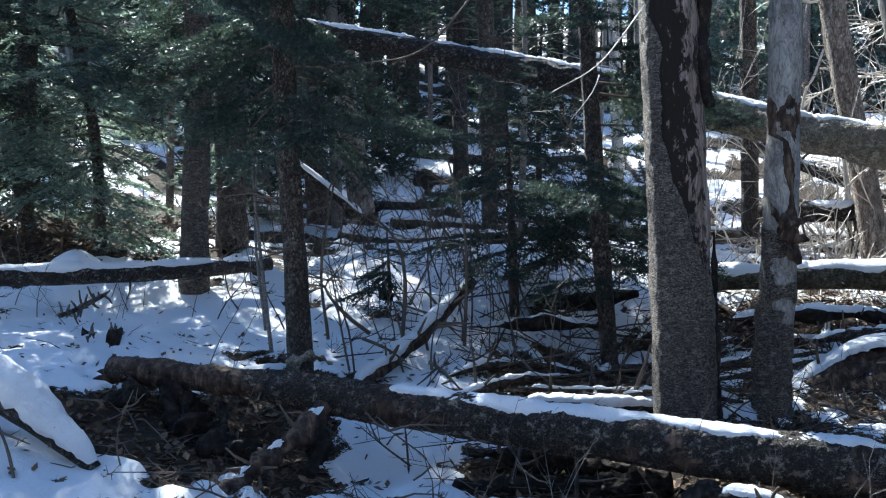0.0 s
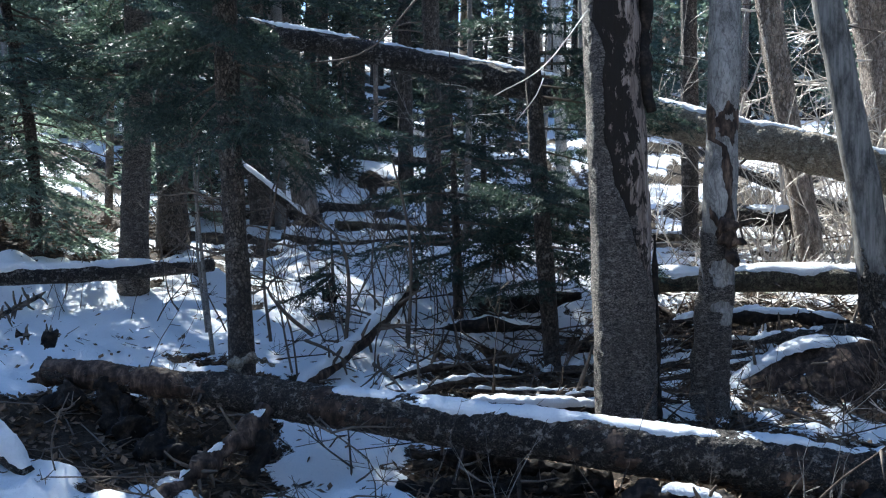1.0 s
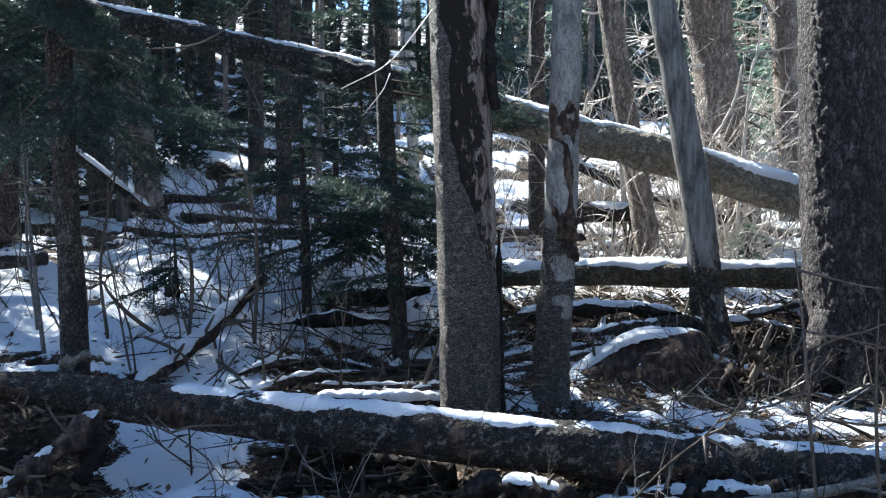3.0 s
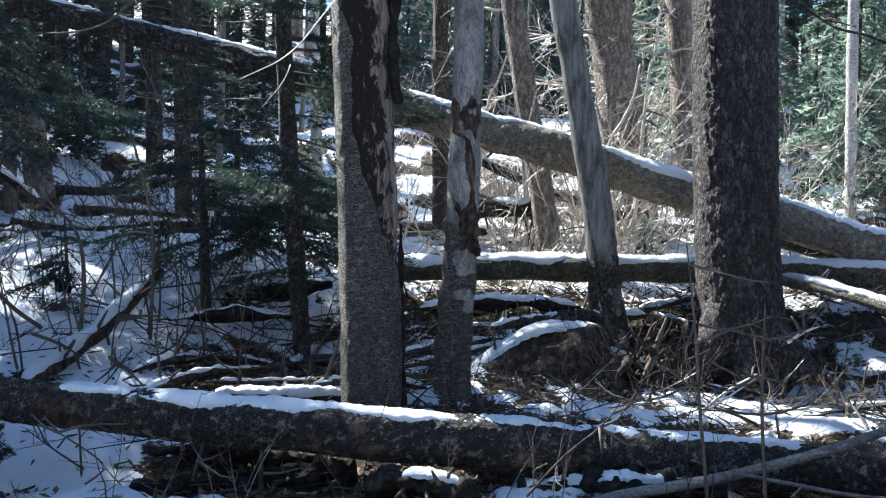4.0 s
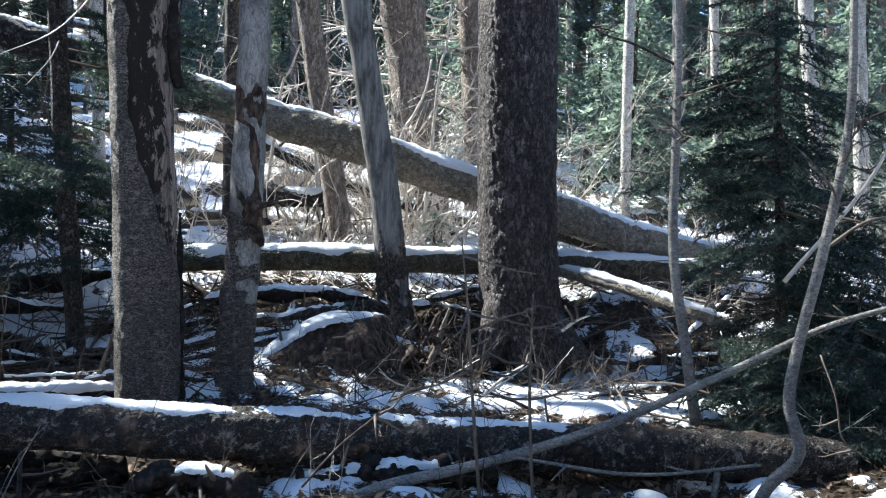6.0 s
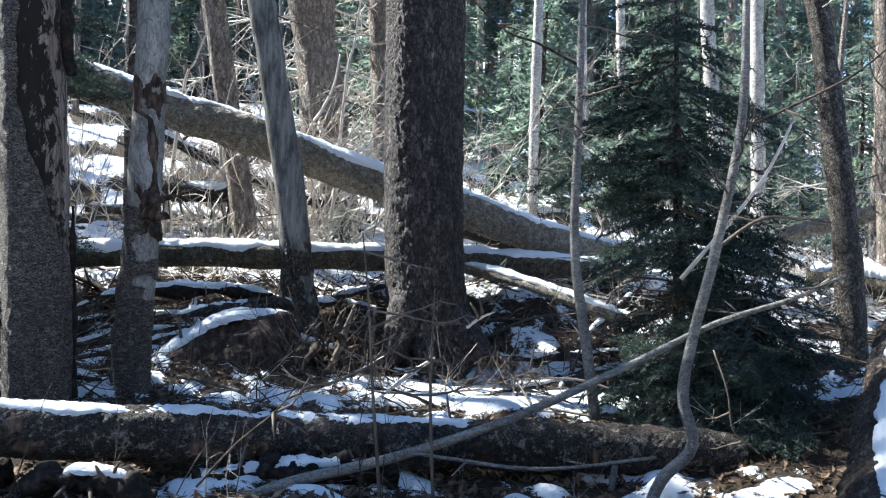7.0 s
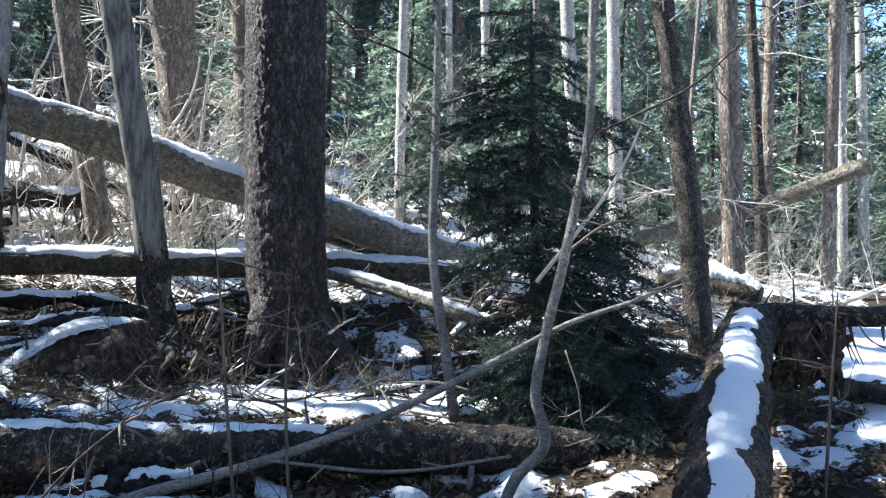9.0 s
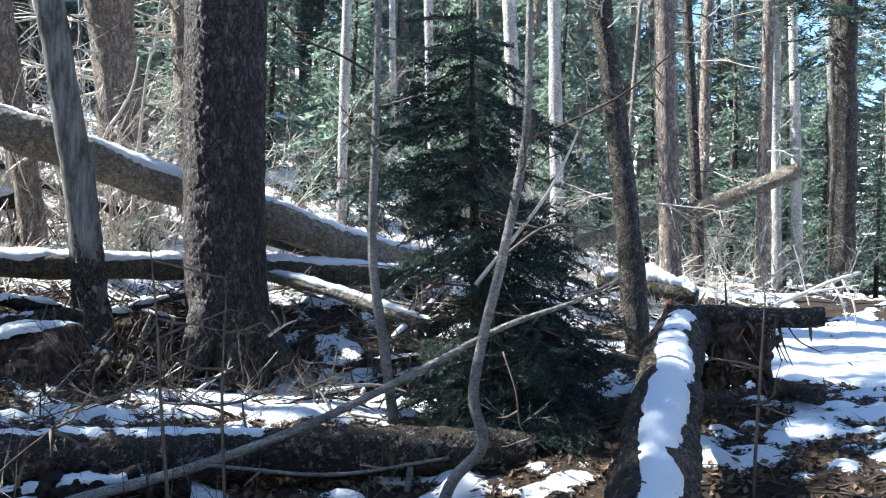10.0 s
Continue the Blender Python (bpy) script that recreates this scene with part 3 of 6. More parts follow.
def limb_lines(at, az, ln, r, thick):
    """A bare crooked limb and its side twigs, each a line with its thickness."""
    d = np.array([np.cos(az), np.sin(az), r.uniform(-0.35, 0.25)])
    pts = [np.asarray(at, float)]
    for i in range(4):
        d = d + r.normal(0, 0.16, 3)
        pts.append(pts[-1] + d / np.linalg.norm(d) * ln / 4)
    out = [(pts, [thick, thick * 0.35])]
    for i in range(int(3 + ln * 6)):
        j = r.integers(1, 4)
        o = pts[j] + (pts[j + 1] - pts[j]) * r.uniform(0, 1)
        e = d + r.normal(0, 0.8, 3)
        e /= np.linalg.norm(e)
        l2 = ln * r.uniform(0.12, 0.4)
        out.append(([o, o + e * l2 * 0.5 + r.normal(0, 0.02, 3), o + e * l2 + r.normal(0, 0.04, 3)], [thick * 0.4, thick * 0.18]))
    return out


def limb_mesh(at, az, ln, r, origin, material, thick=0.011):
    bag = Bag()
    for k, (pts, rr) in enumerate(limb_lines(at, az, ln, r, thick)):
        bag.add(*tube(pts, rr, 3 if k else 5, 0.12, closed=False)[:2])
    return bag.mesh("limb", material, origin)


def limb_part(root, at, az, ln, r, origin, material, thick=0.011):
    """The limb as a part, its twigs as parts of the limb."""
    main = None
    for k, (pts, rr) in enumerate(limb_lines(at, az, ln, r, thick)):
        me = tube_mesh("limb" if main is None else "twig", pts, rr, material, origin, sides=4 if k else 6, step=0.1)
        ob = part("dead_limb" if main is None else "twig", me, root if main is None else main)
        main = main or ob


# ---- snow lying on logs ----


def snow_on(points, radii, label, thick=0.05, cover=0.6, width=0.95, seed=0, lean=0.0, start=0.0, end=1.0, across=17, step=0.022, frill=0.09):
    """A blanket on top of a stem; where none lies it dips under the bark."""
    p, w, length = resample(points, step)
    keep = (w >= start) & (w <= end)
    r = np.interp(w, np.linspace(0, 1, len(radii)), radii)
    t, a, b = frames_along(p)
    p, r, a, b, w = p[keep], r[keep], a[keep], b[keep], w[keep]
    u = np.linspace(-1, 1, across)
    n1, n2, n3 = Waves(seed, 2.4, 4, 0.7), Waves(seed + 1, 9.0, 3), Waves(seed + 2, 17.0, 5, 0.85)
    side = [width * (1 + 0.2 * n1(q) + 0.08 * n2(q) + frill * n3(q))[:, None] for q in (p, p + [7.3, 2.1, 4.7])]
    ang = u[None] * np.where(u[None] > 0, side[0], side[1]) + lean
    off = np.sin(ang)[..., None] * a[:, None] + np.cos(ang)[..., None] * b[:, None]
    base = p[:, None] + off * r[:, None, None]
    here = np.clip(0.5 + (cover - 0.5) * 2.4 + 0.36 * n1(base) + 0.22 * n2(base) + 0.24 * n3(base), 0, 1)
    here = here * np.clip(np.minimum(w - start, end - w)[:, None] * length / 0.12, 0, 1)
    prof = np.sqrt(np.clip(1 - u**2, 0, 1))[None]
    h = thick * 0.5 * prof * here * (1 + 0.16 * n2(base) + 0.16 * n3(base)) + (here * prof - 0.18).clip(-0.18, 0.05) * 0.12 - 0.004
    v = base + off * h[..., None] * 0.6
    v[..., 2] += h * 0.4
    me = make_mesh("snow", v.reshape(-1, 3) - np.asarray(points[0]), [grid_faces(len(p), across, False)], M_SNOW)
    ob = new("snow_cover", me)
    ob.location = points[0]
    return tagged(ob, label, "snow")


def stubs(root, points, radii, count, seed, material, ln=(0.06, 0.22), thick=0.012, origin=None):
    """Broken branch stubs round a stem, each a part."""
    r = np.random.default_rng(seed)
    p, w, length = resample(points, 0.05 if math.dist(points[0], points[-1]) > 0.5 else 0.01)
    t, a, b = frames_along(p)
    for i in range(count):
        k = r.integers(2, len(p) - 2)
        an = r.uniform(0, 6.283)
        d = np.cos(an) * a[k] + np.sin(an) * b[k] + t[k] * r.uniform(-0.3, 0.6)
        d /= np.linalg.norm(d)
        rad = np.interp(w[k], np.linspace(0, 1, len(radii)), radii)
        s = p[k] + d * rad * 0.7
        l2 = r.uniform(*ln)
        part("stub", tube_mesh("stub", [s, s + d * l2 * 0.6, s + d * l2 + r.normal(0, 0.012, 3)], [thick * r.uniform(0.8, 1.6), thick * 0.5], material, origin, sides=6, step=0.05, rough=0.1), root)


def fallen_log(label, points, radii, material, seed=0, snow=None, sides=28, step=0.05, rough=0.06, stub=0, name="fallen_log", ln=(0.06, 0.22), group="", scale=7.0, plates=None):
    root = thing(name, points[0], label, "log", group)
    part("trunk", tube_mesh("trunk", points, radii, material, points[0], sides=sides, step=step, rough=rough, seed=seed, scale=scale, plates=plates), root)
    if stub:
        stubs(root, points, radii, stub, seed, M_TWIG, ln, origin=points[0])
    if snow:
        snow_on(points, radii, seed=seed + 50, **snow)
    return root


def standing(name, label, line, radii, material, seed=0, sides=40, step=0.06, rough=0.05, limbs=0, category="tree", shape=None, scale=5.0, group="", limb_from=1.0, limb_len=(0.3, 1.0), limb_mat=None, crown=None, split=True, limb_thick=0.009, plates=None):
    """A standing stem without needles in view, with bare limbs."""
    r = np.random.default_rng(seed)
    root = thing(name, line[0], label, category, group)
    part("trunk", tube_mesh("trunk", line, radii, material, line[0], sides=sides, step=step, rough=rough, seed=seed, scale=scale, shape=shape, plates=plates), root)
    p, w, length = resample(line, 0.1)
    for i in range(limbs):
        k = r.integers(min(int(limb_from / 0.1), len(p) - 2), len(p) - 1)
        az, ln, o = r.uniform(0, 6.283), r.uniform(*limb_len), np.asarray(line[0], float)
        if split:
            limb_part(root, p[k], az, ln, r, o, limb_mat or M_TWIG, limb_thick)
        else:
            part("dead_limb", limb_mesh(p[k], az, ln, r, o, limb_mat or M_TWIG, limb_thick), root)
    if crown:
        part("crown", crown_mesh(p - np.asarray(line[0]), length, crown, r, "far", M_NEEDLE_SUN), root, "green needle sprays")
    return root


def upward(points, extra, sideways=(0, 0)):
    """The stem from foot to the highest known place, carried on above it."""
    a, b = np.asarray(points[-2], float), np.asarray(points[-1], float)
    d = b - a
    d /= np.linalg.norm(d)
    d = d + [sideways[0], sideways[1], 0]
    return [*points, tuple(b + d * extra * 0.5), tuple(b + d * extra)]


# ---- the two dead trees by the log ----
big_line = upward([(1.84, 6.54, -0.06), (1.805, 6.54, 0.79), (1.755, 6.55, 1.82), (1.69, 6.57, 3.01)], 6.0)
big_r = [0.218, 0.208, 0.203, 0.205, 0.19, 0.15]


def build_big_dead_tree():
    foot = np.asarray(big_line[0])
    root = thing("dead_tree", foot, "dead standing conifer whose scaly grey bark has partly fallen off", "tree")
    core = [v * 0.93 for v in big_r]
    part("inner_wood", tube_mesh("inner_wood", big_line, core, M_HEART, foot, sides=48, step=0.05, rough=0.05, seed=3, scale=9.0), root, "bare reddish and blackened inner wood")
    p, w, length = resample(big_line, 0.016)
    r = np.interp(w, np.linspace(0, 1, len(big_r)), big_r)
    t, a, b = frames_along(p)
    sides = 120
    ang = np.linspace(0, 2 * np.pi, sides, endpoint=False)
    # bare strip: faces the clearing, wide above and pointed at its lower end
    toward = np.arctan2(b[0] @ [-0.27, -0.96, 0], a[0] @ [-0.27, -0.96, 0])
    z = p[:, 2][:, None]
    rim = np.interp(z, [0.85, 0.95, 1.25, 1.44, 1.74, 2.06, 2.43, 3.02, 9.0], [2.0, 1.4, 0.78, 0.35, -0.2, -0.26, -0.29, -0.55, -0.7])
    hw, mid = (1.9 - rim) / 2, (1.9 + rim) / 2
    d = (ang[None] - toward - STRIP_SIDE * mid + np.pi) % (2 * np.pi) - np.pi
    off = np.cos(ang)[None, :, None] * a[:, None] + np.sin(ang)[None, :, None] * b[:, None]
    v0 = p[:, None] + off * r[:, None, None]
    edge = (np.abs(d) - hw) / 0.10 + 0.7 * Waves(21, 9.0)(v0)
    on = np.clip(edge, 0, 1)
    rr = r[:, None] * (0.88 + 0.12 * on) * (1 + 0.012 * Waves(22, 14.0)(v0)) + (0.008 + bark_relief(v0, 120.0, 1.8, 0.004, 5)) * on
    v = p[:, None] + off * rr[..., None]
    part("bark", make_mesh("bark", v.reshape(-1, 3) - foot, [grid_faces(len(p), sides, True)], M_DEAD_BARK), root, "scaly grey bark")
    slab = [(1.90, 6.50, 3.23), (1.91, 6.50, 2.76), (1.93, 6.47, 2.40), (1.95, 6.46, 2.24)]
    part("dark_strip", tube_mesh("dark_strip", slab, [0.045, 0.045, 0.05, 0.03], M_ROT, foot, sides=14, step=0.03, rough=0.3, seed=2, scale=18.0), root, "charred slab of loose bark")
    # A black tube stands in for the dark slit along the trunk's right edge.
    slit = [(2.00, 6.49, 1.38), (2.01, 6.47, 0.80), (2.03, 6.44, 0.09)]
    part("dark_strip", tube_mesh("dark_strip", slit, [0.012, 0.03, 0.025], M_ROT, foot, sides=10, step=0.03, rough=0.3, seed=2, scale=18.0), root)
    return root


STRIP_SIDE = -1.0
build_big_dead_tree()

grey_line = upward([(2.48, 6.71, -0.10), (2.49, 6.71, 0.54), (2.53, 6.70, 1.27), (2.54, 6.69, 2.04), (2.55, 6.69, 3.04)], 5.0)
snag = standing("snag", "weathered grey barkless snag with dark rot streaks", grey_line, [0.13, 0.125, 0.120, 0.117, 0.114, 0.10, 0.08], M_GREY, 5, limbs=0, rough=0.05)
for k, (pts, rr) in enumerate((([(2.51, 6.59, 1.49), (2.56, 6.53, 1.44), (2.64, 6.48, 1.46), (2.69, 6.46, 1.49)], [0.04, 0.05, 0.032, 0.008]), ([(2.53, 6.57, 1.40), (2.59, 6.52, 1.35), (2.66, 6.49, 1.33)], [0.04, 0.046, 0.012]),
                               ([(2.53, 6.57, 1.28), (2.57, 6.53, 1.24), (2.60, 6.51, 1.16)], [0.035, 0.03, 0.008]), ([(2.47, 6.59, 1.46), (2.44, 6.59, 1.54), (2.42, 6.58, 1.60)], [0.03, 0.02, 0.006]))):
    part("bark_flake", tube_mesh("bark_flake", pts, rr, M_TORN, grey_line[0], sides=18, step=0.012, rough=0.6, seed=40 + k, scale=30.0), snag, "dark ragged bark hanging loose")


def rot_streak(root, line, radii, tops, mids, halves, material):
    """A ragged dark patch of old bark lying on a stem."""
    p, w, length = resample(line, 0.01)
    r = np.interp(w, np.linspace(0, 1, len(radii)), radii)
    keep = (p[:, 2] > tops[0] - 0.1) & (p[:, 2] < tops[-1] + 0.1)
    t, a, b = frames_along(p)
    p, r, a, b = p[keep], r[keep], a[keep], b[keep]
    ang = np.linspace(0, 2 * np.pi, 120, endpoint=False)
    toward = np.arctan2(b[0] @ [-0.27, -0.96, 0], a[0] @ [-0.27, -0.96, 0])
    z = p[:, 2][:, None]
    d = (ang[None] - toward + np.interp(z, tops, mids) + np.pi) % (2 * np.pi) - np.pi
    off = np.cos(ang)[None, :, None] * a[:, None] + np.sin(ang)[None, :, None] * b[:, None]
    v0 = p[:, None] + off * r[:, None, None]
    on = np.clip((np.interp(z, tops, halves) - np.abs(d)) / 0.12 + 0.9 * Waves(77, 16.0)(v0), 0, 1)
    rr = r[:, None] * (0.90 + 0.125 * on + 0.01 * Waves(78, 40.0)(v0))
    v = p[:, None] + off * rr[..., None]
    part("bark_remnant", make_mesh("bark_remnant", v.reshape(-1, 3) - np.asarray(line[0]), [grid_faces(len(p), 120, True)], material), root, "dark remnant of bark")


rot_streak(snag, grey_line, [0.13, 0.125, 0.120, 0.117, 0.114, 0.10, 0.08], [1.42, 1.55, 1.80, 2.02, 2.08, 2.29, 2.38], [0.5, 0.55, 0.35, 0.1, -0.8, -1.0, -1.0], [0.7, 0.32, 0.30, 0.24, 0.5, 0.34, -0.3], M_TORN)
part("lower_bark", tube_mesh("lower_bark", [(2.48, 6.71, -0.16), (2.49, 6.71, 0.54), (2.52, 6.70, 1.15), (2.535, 6.70, 1.62)], [0.143, 0.138, 0.131, 0.108], M_DEAD_BARK, grey_line[0], sides=44, step=0.025, rough=0.05, seed=6, scale=18.0), snag, "rough bark darkened for the shaded stretch left on the lower trunk")

lean_line = upward([(4.36, 7.78, 0.30), (4.28, 7.82, 0.99), (4.16, 7.82, 1.77), (4.00, 7.84, 2.59), (3.84, 7.91, 3.47)], 6.0)
lean_tree = standing("leaning_dead_tree", "leaning grey dead trunk in front of a fallen log", lean_line, [0.15, 0.135, 0.12, 0.11, 0.105, 0.1, 0.06], M_SNAG, 6, limbs=4, limb_from=2.4)

part("lower_bark", tube_mesh("lower_bark", [(4.37, 7.78, 0.20), (4.28, 7.82, 0.99), (4.18, 7.82, 1.66), (4.155, 7.82, 1.80)], [0.165, 0.15, 0.135, 0.07], M_FIR_BARK, lean_line[0], sides=60, step=0.02, rough=0.05, seed=16, scale=18.0, plates=(110.0, 0.7, 0.008)), lean_tree, "rough bark darkened for the shaded stretch left on the lower trunk")


def flare(h, ang):
    """Root flare with a few buttresses, and flaking plates of bark."""
    k = np.exp(-h / 0.30)
    return 1 + k * (0.30 + 0.12 * np.cos(5 * ang + 1.0)) + 0.006 * np.cos(9 * ang + h * 0.7) + 0.003 * np.cos(23 * ang + 2 * np.sin(h * 1.5))


spruce_line = upward([(5.42, 7.20, -0.06), (5.34, 7.25, 0.82), (5.29, 7.29, 1.95), (5.25, 7.31, 3.49)], 11.0)
# Crown added out of view, low and dense, to shade the right foreground.
spruce = standing("spruce", "large old spruce with dark flaky bark and spreading roots", spruce_line, [0.365, 0.365, 0.36, 0.345, 0.29, 0.2], M_SPRUCE, 8, sides=190, step=0.02, rough=0.007, plates=(75.0, 0.4, 0.012), shape=flare, limbs=10, scale=24.0, limb_from=4.5, crown=(5.2, 12.0, 2.6, 0.8, 13))
for root_line, root_r in (
        ([(5.46, 7.37, 1.36), (5.48, 7.31, 0.93), (5.50, 7.14, 0.55), (5.55, 6.84, 0.32), (5.62, 6.54, 0.20), (5.66, 6.27, 0.15)], [0.16, 0.23, 0.25, 0.19, 0.10, 0.03]),
        ([(5.07, 7.14, 0.72), (4.94, 7.04, 0.33), (4.77, 7.03, 0.10), (4.60, 7.07, -0.01)], [0.14, 0.15, 0.11, 0.04]),
        ([(5.21, 7.02, 0.44), (5.12, 6.82, 0.16), (5.04, 6.62, -0.02)], [0.13, 0.09, 0.03])):
    part("root", tube_mesh("root", root_line, root_r, M_SPRUCE, spruce_line[0], sides=72, step=0.02, rough=0.05, seed=9, scale=12.0, plates=(75.0, 0.5, 0.010)), spruce)

# ---- the near fallen log ----
near_line = [(-2.20, 6.43, 0.40), (-1.26, 6.24, 0.34), (-0.47, 6.03, 0.27), (0.30, 5.82, 0.20), (1.05, 5.59, 0.15), (1.78, 5.41, 0.09), (2.92, 5.20, 0.00), (3.20, 5.13, -0.03), (4.23, 4.68, -0.05), (5.04, 4.25, -0.06), (5.70, 3.89, -0.08)]
near_r = [0.085, 0.10, 0.115, 0.13, 0.14, 0.145, 0.15, 0.15, 0.15, 0.15, 0.14]


def near_log():
    """Dark bare wood at the thin end; flaking bark from a quarter along, with holes in it."""
    root = thing("fallen_log", near_line[0], "long fallen trunk with peeling scaly bark lying above the ground", "log")
    o = np.asarray(near_line[0])
    part("inner_wood", tube_mesh("inner_wood", near_line, [v * 0.95 for v in near_r], M_TORN, o, sides=64, step=0.02, rough=0.07, seed=11, scale=14.0, plates=(60.0, 1.0, 0.012)), root, "dark bare wood")
    for k, (dx, dz, ln) in enumerate(((0.0, 0.05, 0.16), (-0.02, -0.02, 0.10), (0.03, 0.0, 0.22), (0.01, -0.06, 0.13), (-0.03, 0.03, 0.14))[1::2]):
        tip = o + [-ln, 0.02 + 0.2 * dx, dz * 1.3]
        part("splinter", tube_mesh("splinter", [o + [0.10, dx, dz], o + [-ln * 0.4, dx, dz * 1.1], tip], [0.04, 0.032, 0.006], M_TORN, o, sides=10, step=0.02, rough=0.3, seed=60 + k, scale=30.0), root)
    p, w, length = resample(near_line, 0.014)
    r = np.interp(w, np.linspace(0, 1, len(near_r)), near_r)
    t, a, b = frames_along(p)
    sides = 90
    ang = np.linspace(0, 2 * np.pi, sides, endpoint=False)
    off = np.cos(ang)[None, :, None] * a[:, None] + np.sin(ang)[None, :, None] * b[:, None]
    v0 = p[:, None] + off * r[:, None, None]
    on = np.clip((w[:, None] - 0.17) * 18 + 0.6 * Waves(31, 5.0, 5, 0.7)(v0) + 0.9, 0, 1)
    rr = r[:, None] * (0.86 + 0.12 * on + 0.05 * Waves(32, 9.0, 4, 0.6)(v0) + 0.012 * Waves(35, 42.0, 3)(v0)) + (0.008 + bark_relief(v0, 105.0, 1.0, 0.008, 6)) * on
    v = p[:, None] + off * rr[..., None]
    part("bark", make_mesh("bark", v.reshape(-1, 3) - o, [grid_faces(len(p), sides, True)], M_LOG_BARK), root, "flaking grey bark")
    stubs(root, near_line, near_r, 16, 11, M_TWIG, (0.05, 0.25), origin=near_line[0])
    snow_on(near_line, near_r, "strip of snow along the top of the fallen trunk", thick=0.05, cover=0.74, width=0.55, seed=61, start=0.24, end=0.80)


near_log()

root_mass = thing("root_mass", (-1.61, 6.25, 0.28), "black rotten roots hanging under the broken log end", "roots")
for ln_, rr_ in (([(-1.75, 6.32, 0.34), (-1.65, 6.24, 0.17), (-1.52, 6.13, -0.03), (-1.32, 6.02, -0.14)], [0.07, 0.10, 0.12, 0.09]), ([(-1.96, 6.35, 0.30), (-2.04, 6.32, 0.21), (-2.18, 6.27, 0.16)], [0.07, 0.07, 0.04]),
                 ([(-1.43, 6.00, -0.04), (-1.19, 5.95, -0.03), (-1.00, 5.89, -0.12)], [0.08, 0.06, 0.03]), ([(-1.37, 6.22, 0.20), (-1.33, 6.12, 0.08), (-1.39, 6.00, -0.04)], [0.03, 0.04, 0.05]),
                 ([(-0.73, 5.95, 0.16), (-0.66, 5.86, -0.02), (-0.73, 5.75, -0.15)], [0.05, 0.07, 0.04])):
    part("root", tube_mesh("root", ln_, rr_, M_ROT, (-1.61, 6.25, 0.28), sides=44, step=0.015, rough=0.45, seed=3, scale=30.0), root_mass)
fallen_log("crooked branch propping the long trunk", [(-0.63, 5.96, 0.23), (-0.72, 5.84, 0.11), (-0.88, 5.66, 0.00), (-1.14, 5.45, -0.19), (-1.33, 5.30, -0.31)], [0.07, 0.062, 0.052, 0.045, 0.035], M_TORN, 29, stub=14, name="branch", rough=0.24, scale=28.0, sides=48, step=0.015,
           snow=dict(label="bits of snow on the crooked branch", thick=0.04, cover=0.3, width=0.6))

# ---- the raised fallen trunk behind ----
high_line = [(-2.65, 10.84, 3.92), (-1.59, 10.67, 3.68), (0.12, 10.42, 3.35), (1.63, 9.93, 2.96), (2.72, 9.40, 2.61), (4.24, 8.77, 2.16), (5.39, 8.35, 1.79), (6.33, 7.97, 1.53), (7.37, 7.80, 1.24), (8.41, 7.53, 1.01)]
high_r = [0.10, 0.12, 0.135, 0.15, 0.165, 0.18, 0.185, 0.19, 0.19, 0.18]
high = thing("fallen_log", high_line[0], "long fallen trunk with peeling bark propped high above the ground", "log")
# Light is put into the bark: upper stretch dark for shade, lower paled for bounce.
part("upper_trunk", tube_mesh("upper_trunk", high_line[:5], high_r[:5], M_LOG_BARK, high_line[0], sides=30, step=0.05, rough=0.08, seed=12, scale=9.0, plates=(70.0, 1.0, 0.010)), high, "bark darkened for the shaded stretch")
part("lower_trunk", tube_mesh("lower_trunk", high_line[4:], high_r[4:], M_PALE_LOG, high_line[0], sides=64, step=0.025, rough=0.07, seed=12, scale=9.0, plates=(70.0, 1.0, 0.010)), high, "tan bark paled for bounce light")
stubs(high, high_line, high_r, 26, 12, M_TWIG, (0.08, 0.3), origin=high_line[0])
snow_on(high_line, high_r, "snow along the top of the propped trunk", seed=62, thick=0.06, cover=0.74, width=0.55, frill=0.10)

# ---- other logs ----
mid_line = [(2.33, 9.02, 0.93), (3.61, 8.65, 0.99), (4.67, 8.29, 1.00), (6.12, 7.99, 1.01), (7.41, 7.45, 0.98), (7.93, 7.01, 0.96)]
fallen_log("mossy fallen trunk with a thick strip of snow", mid_line, [0.11, 0.115, 0.12, 0.12, 0.12, 0.1], M_MOSSY, 13, stub=10,
           snow=dict(label="thick snow on the mossy fallen trunk", thick=0.075, cover=0.85, width=0.85, frill=0.10))
fallen_log("thin fallen trunk with snow, lying aslant", [(6.05, 7.67, 0.96), (6.31, 6.96, 0.84), (6.70, 5.84, 0.56)], [0.05, 0.06, 0.065], M_PALE_LOG, 14, stub=6,
           snow=dict(label="snow on the thin aslant trunk", thick=0.06, cover=0.9))
fallen_log("dark fallen trunk under the propped trunk", [(6.52, 8.57, 1.38), (7.04, 8.20, 1.22), (7.80, 7.70, 1.06)], [0.09, 0.09, 0.08], M_LOG_BARK, 15,
           snow=dict(label="snow on the dark fallen trunk", thick=0.08, cover=0.9))
fallen_log("fallen trunk half buried in snow", [(-4.46, 8.18, 0.94), (-3.62, 8.82, 0.94), (-2.74, 9.47, 0.96), (-1.83, 10.11, 1.03)], [0.09, 0.09, 0.085, 0.07], M_LOG_BARK, 16, stub=6,
           snow=dict(label="snow on the half-buried trunk", thick=0.07, cover=0.75, width=0.85))
fallen_log("short leaning trunk blanketed in snow", [(-2.84, 5.53, 0.56), (-2.35, 5.44, 0.32), (-1.87, 5.32, -0.03)], [0.13, 0.11, 0.04], M_LOG_BARK, 17,
           snow=dict(label="thick smooth snow on the short trunk", thick=0.10, cover=1.0, width=1.3))
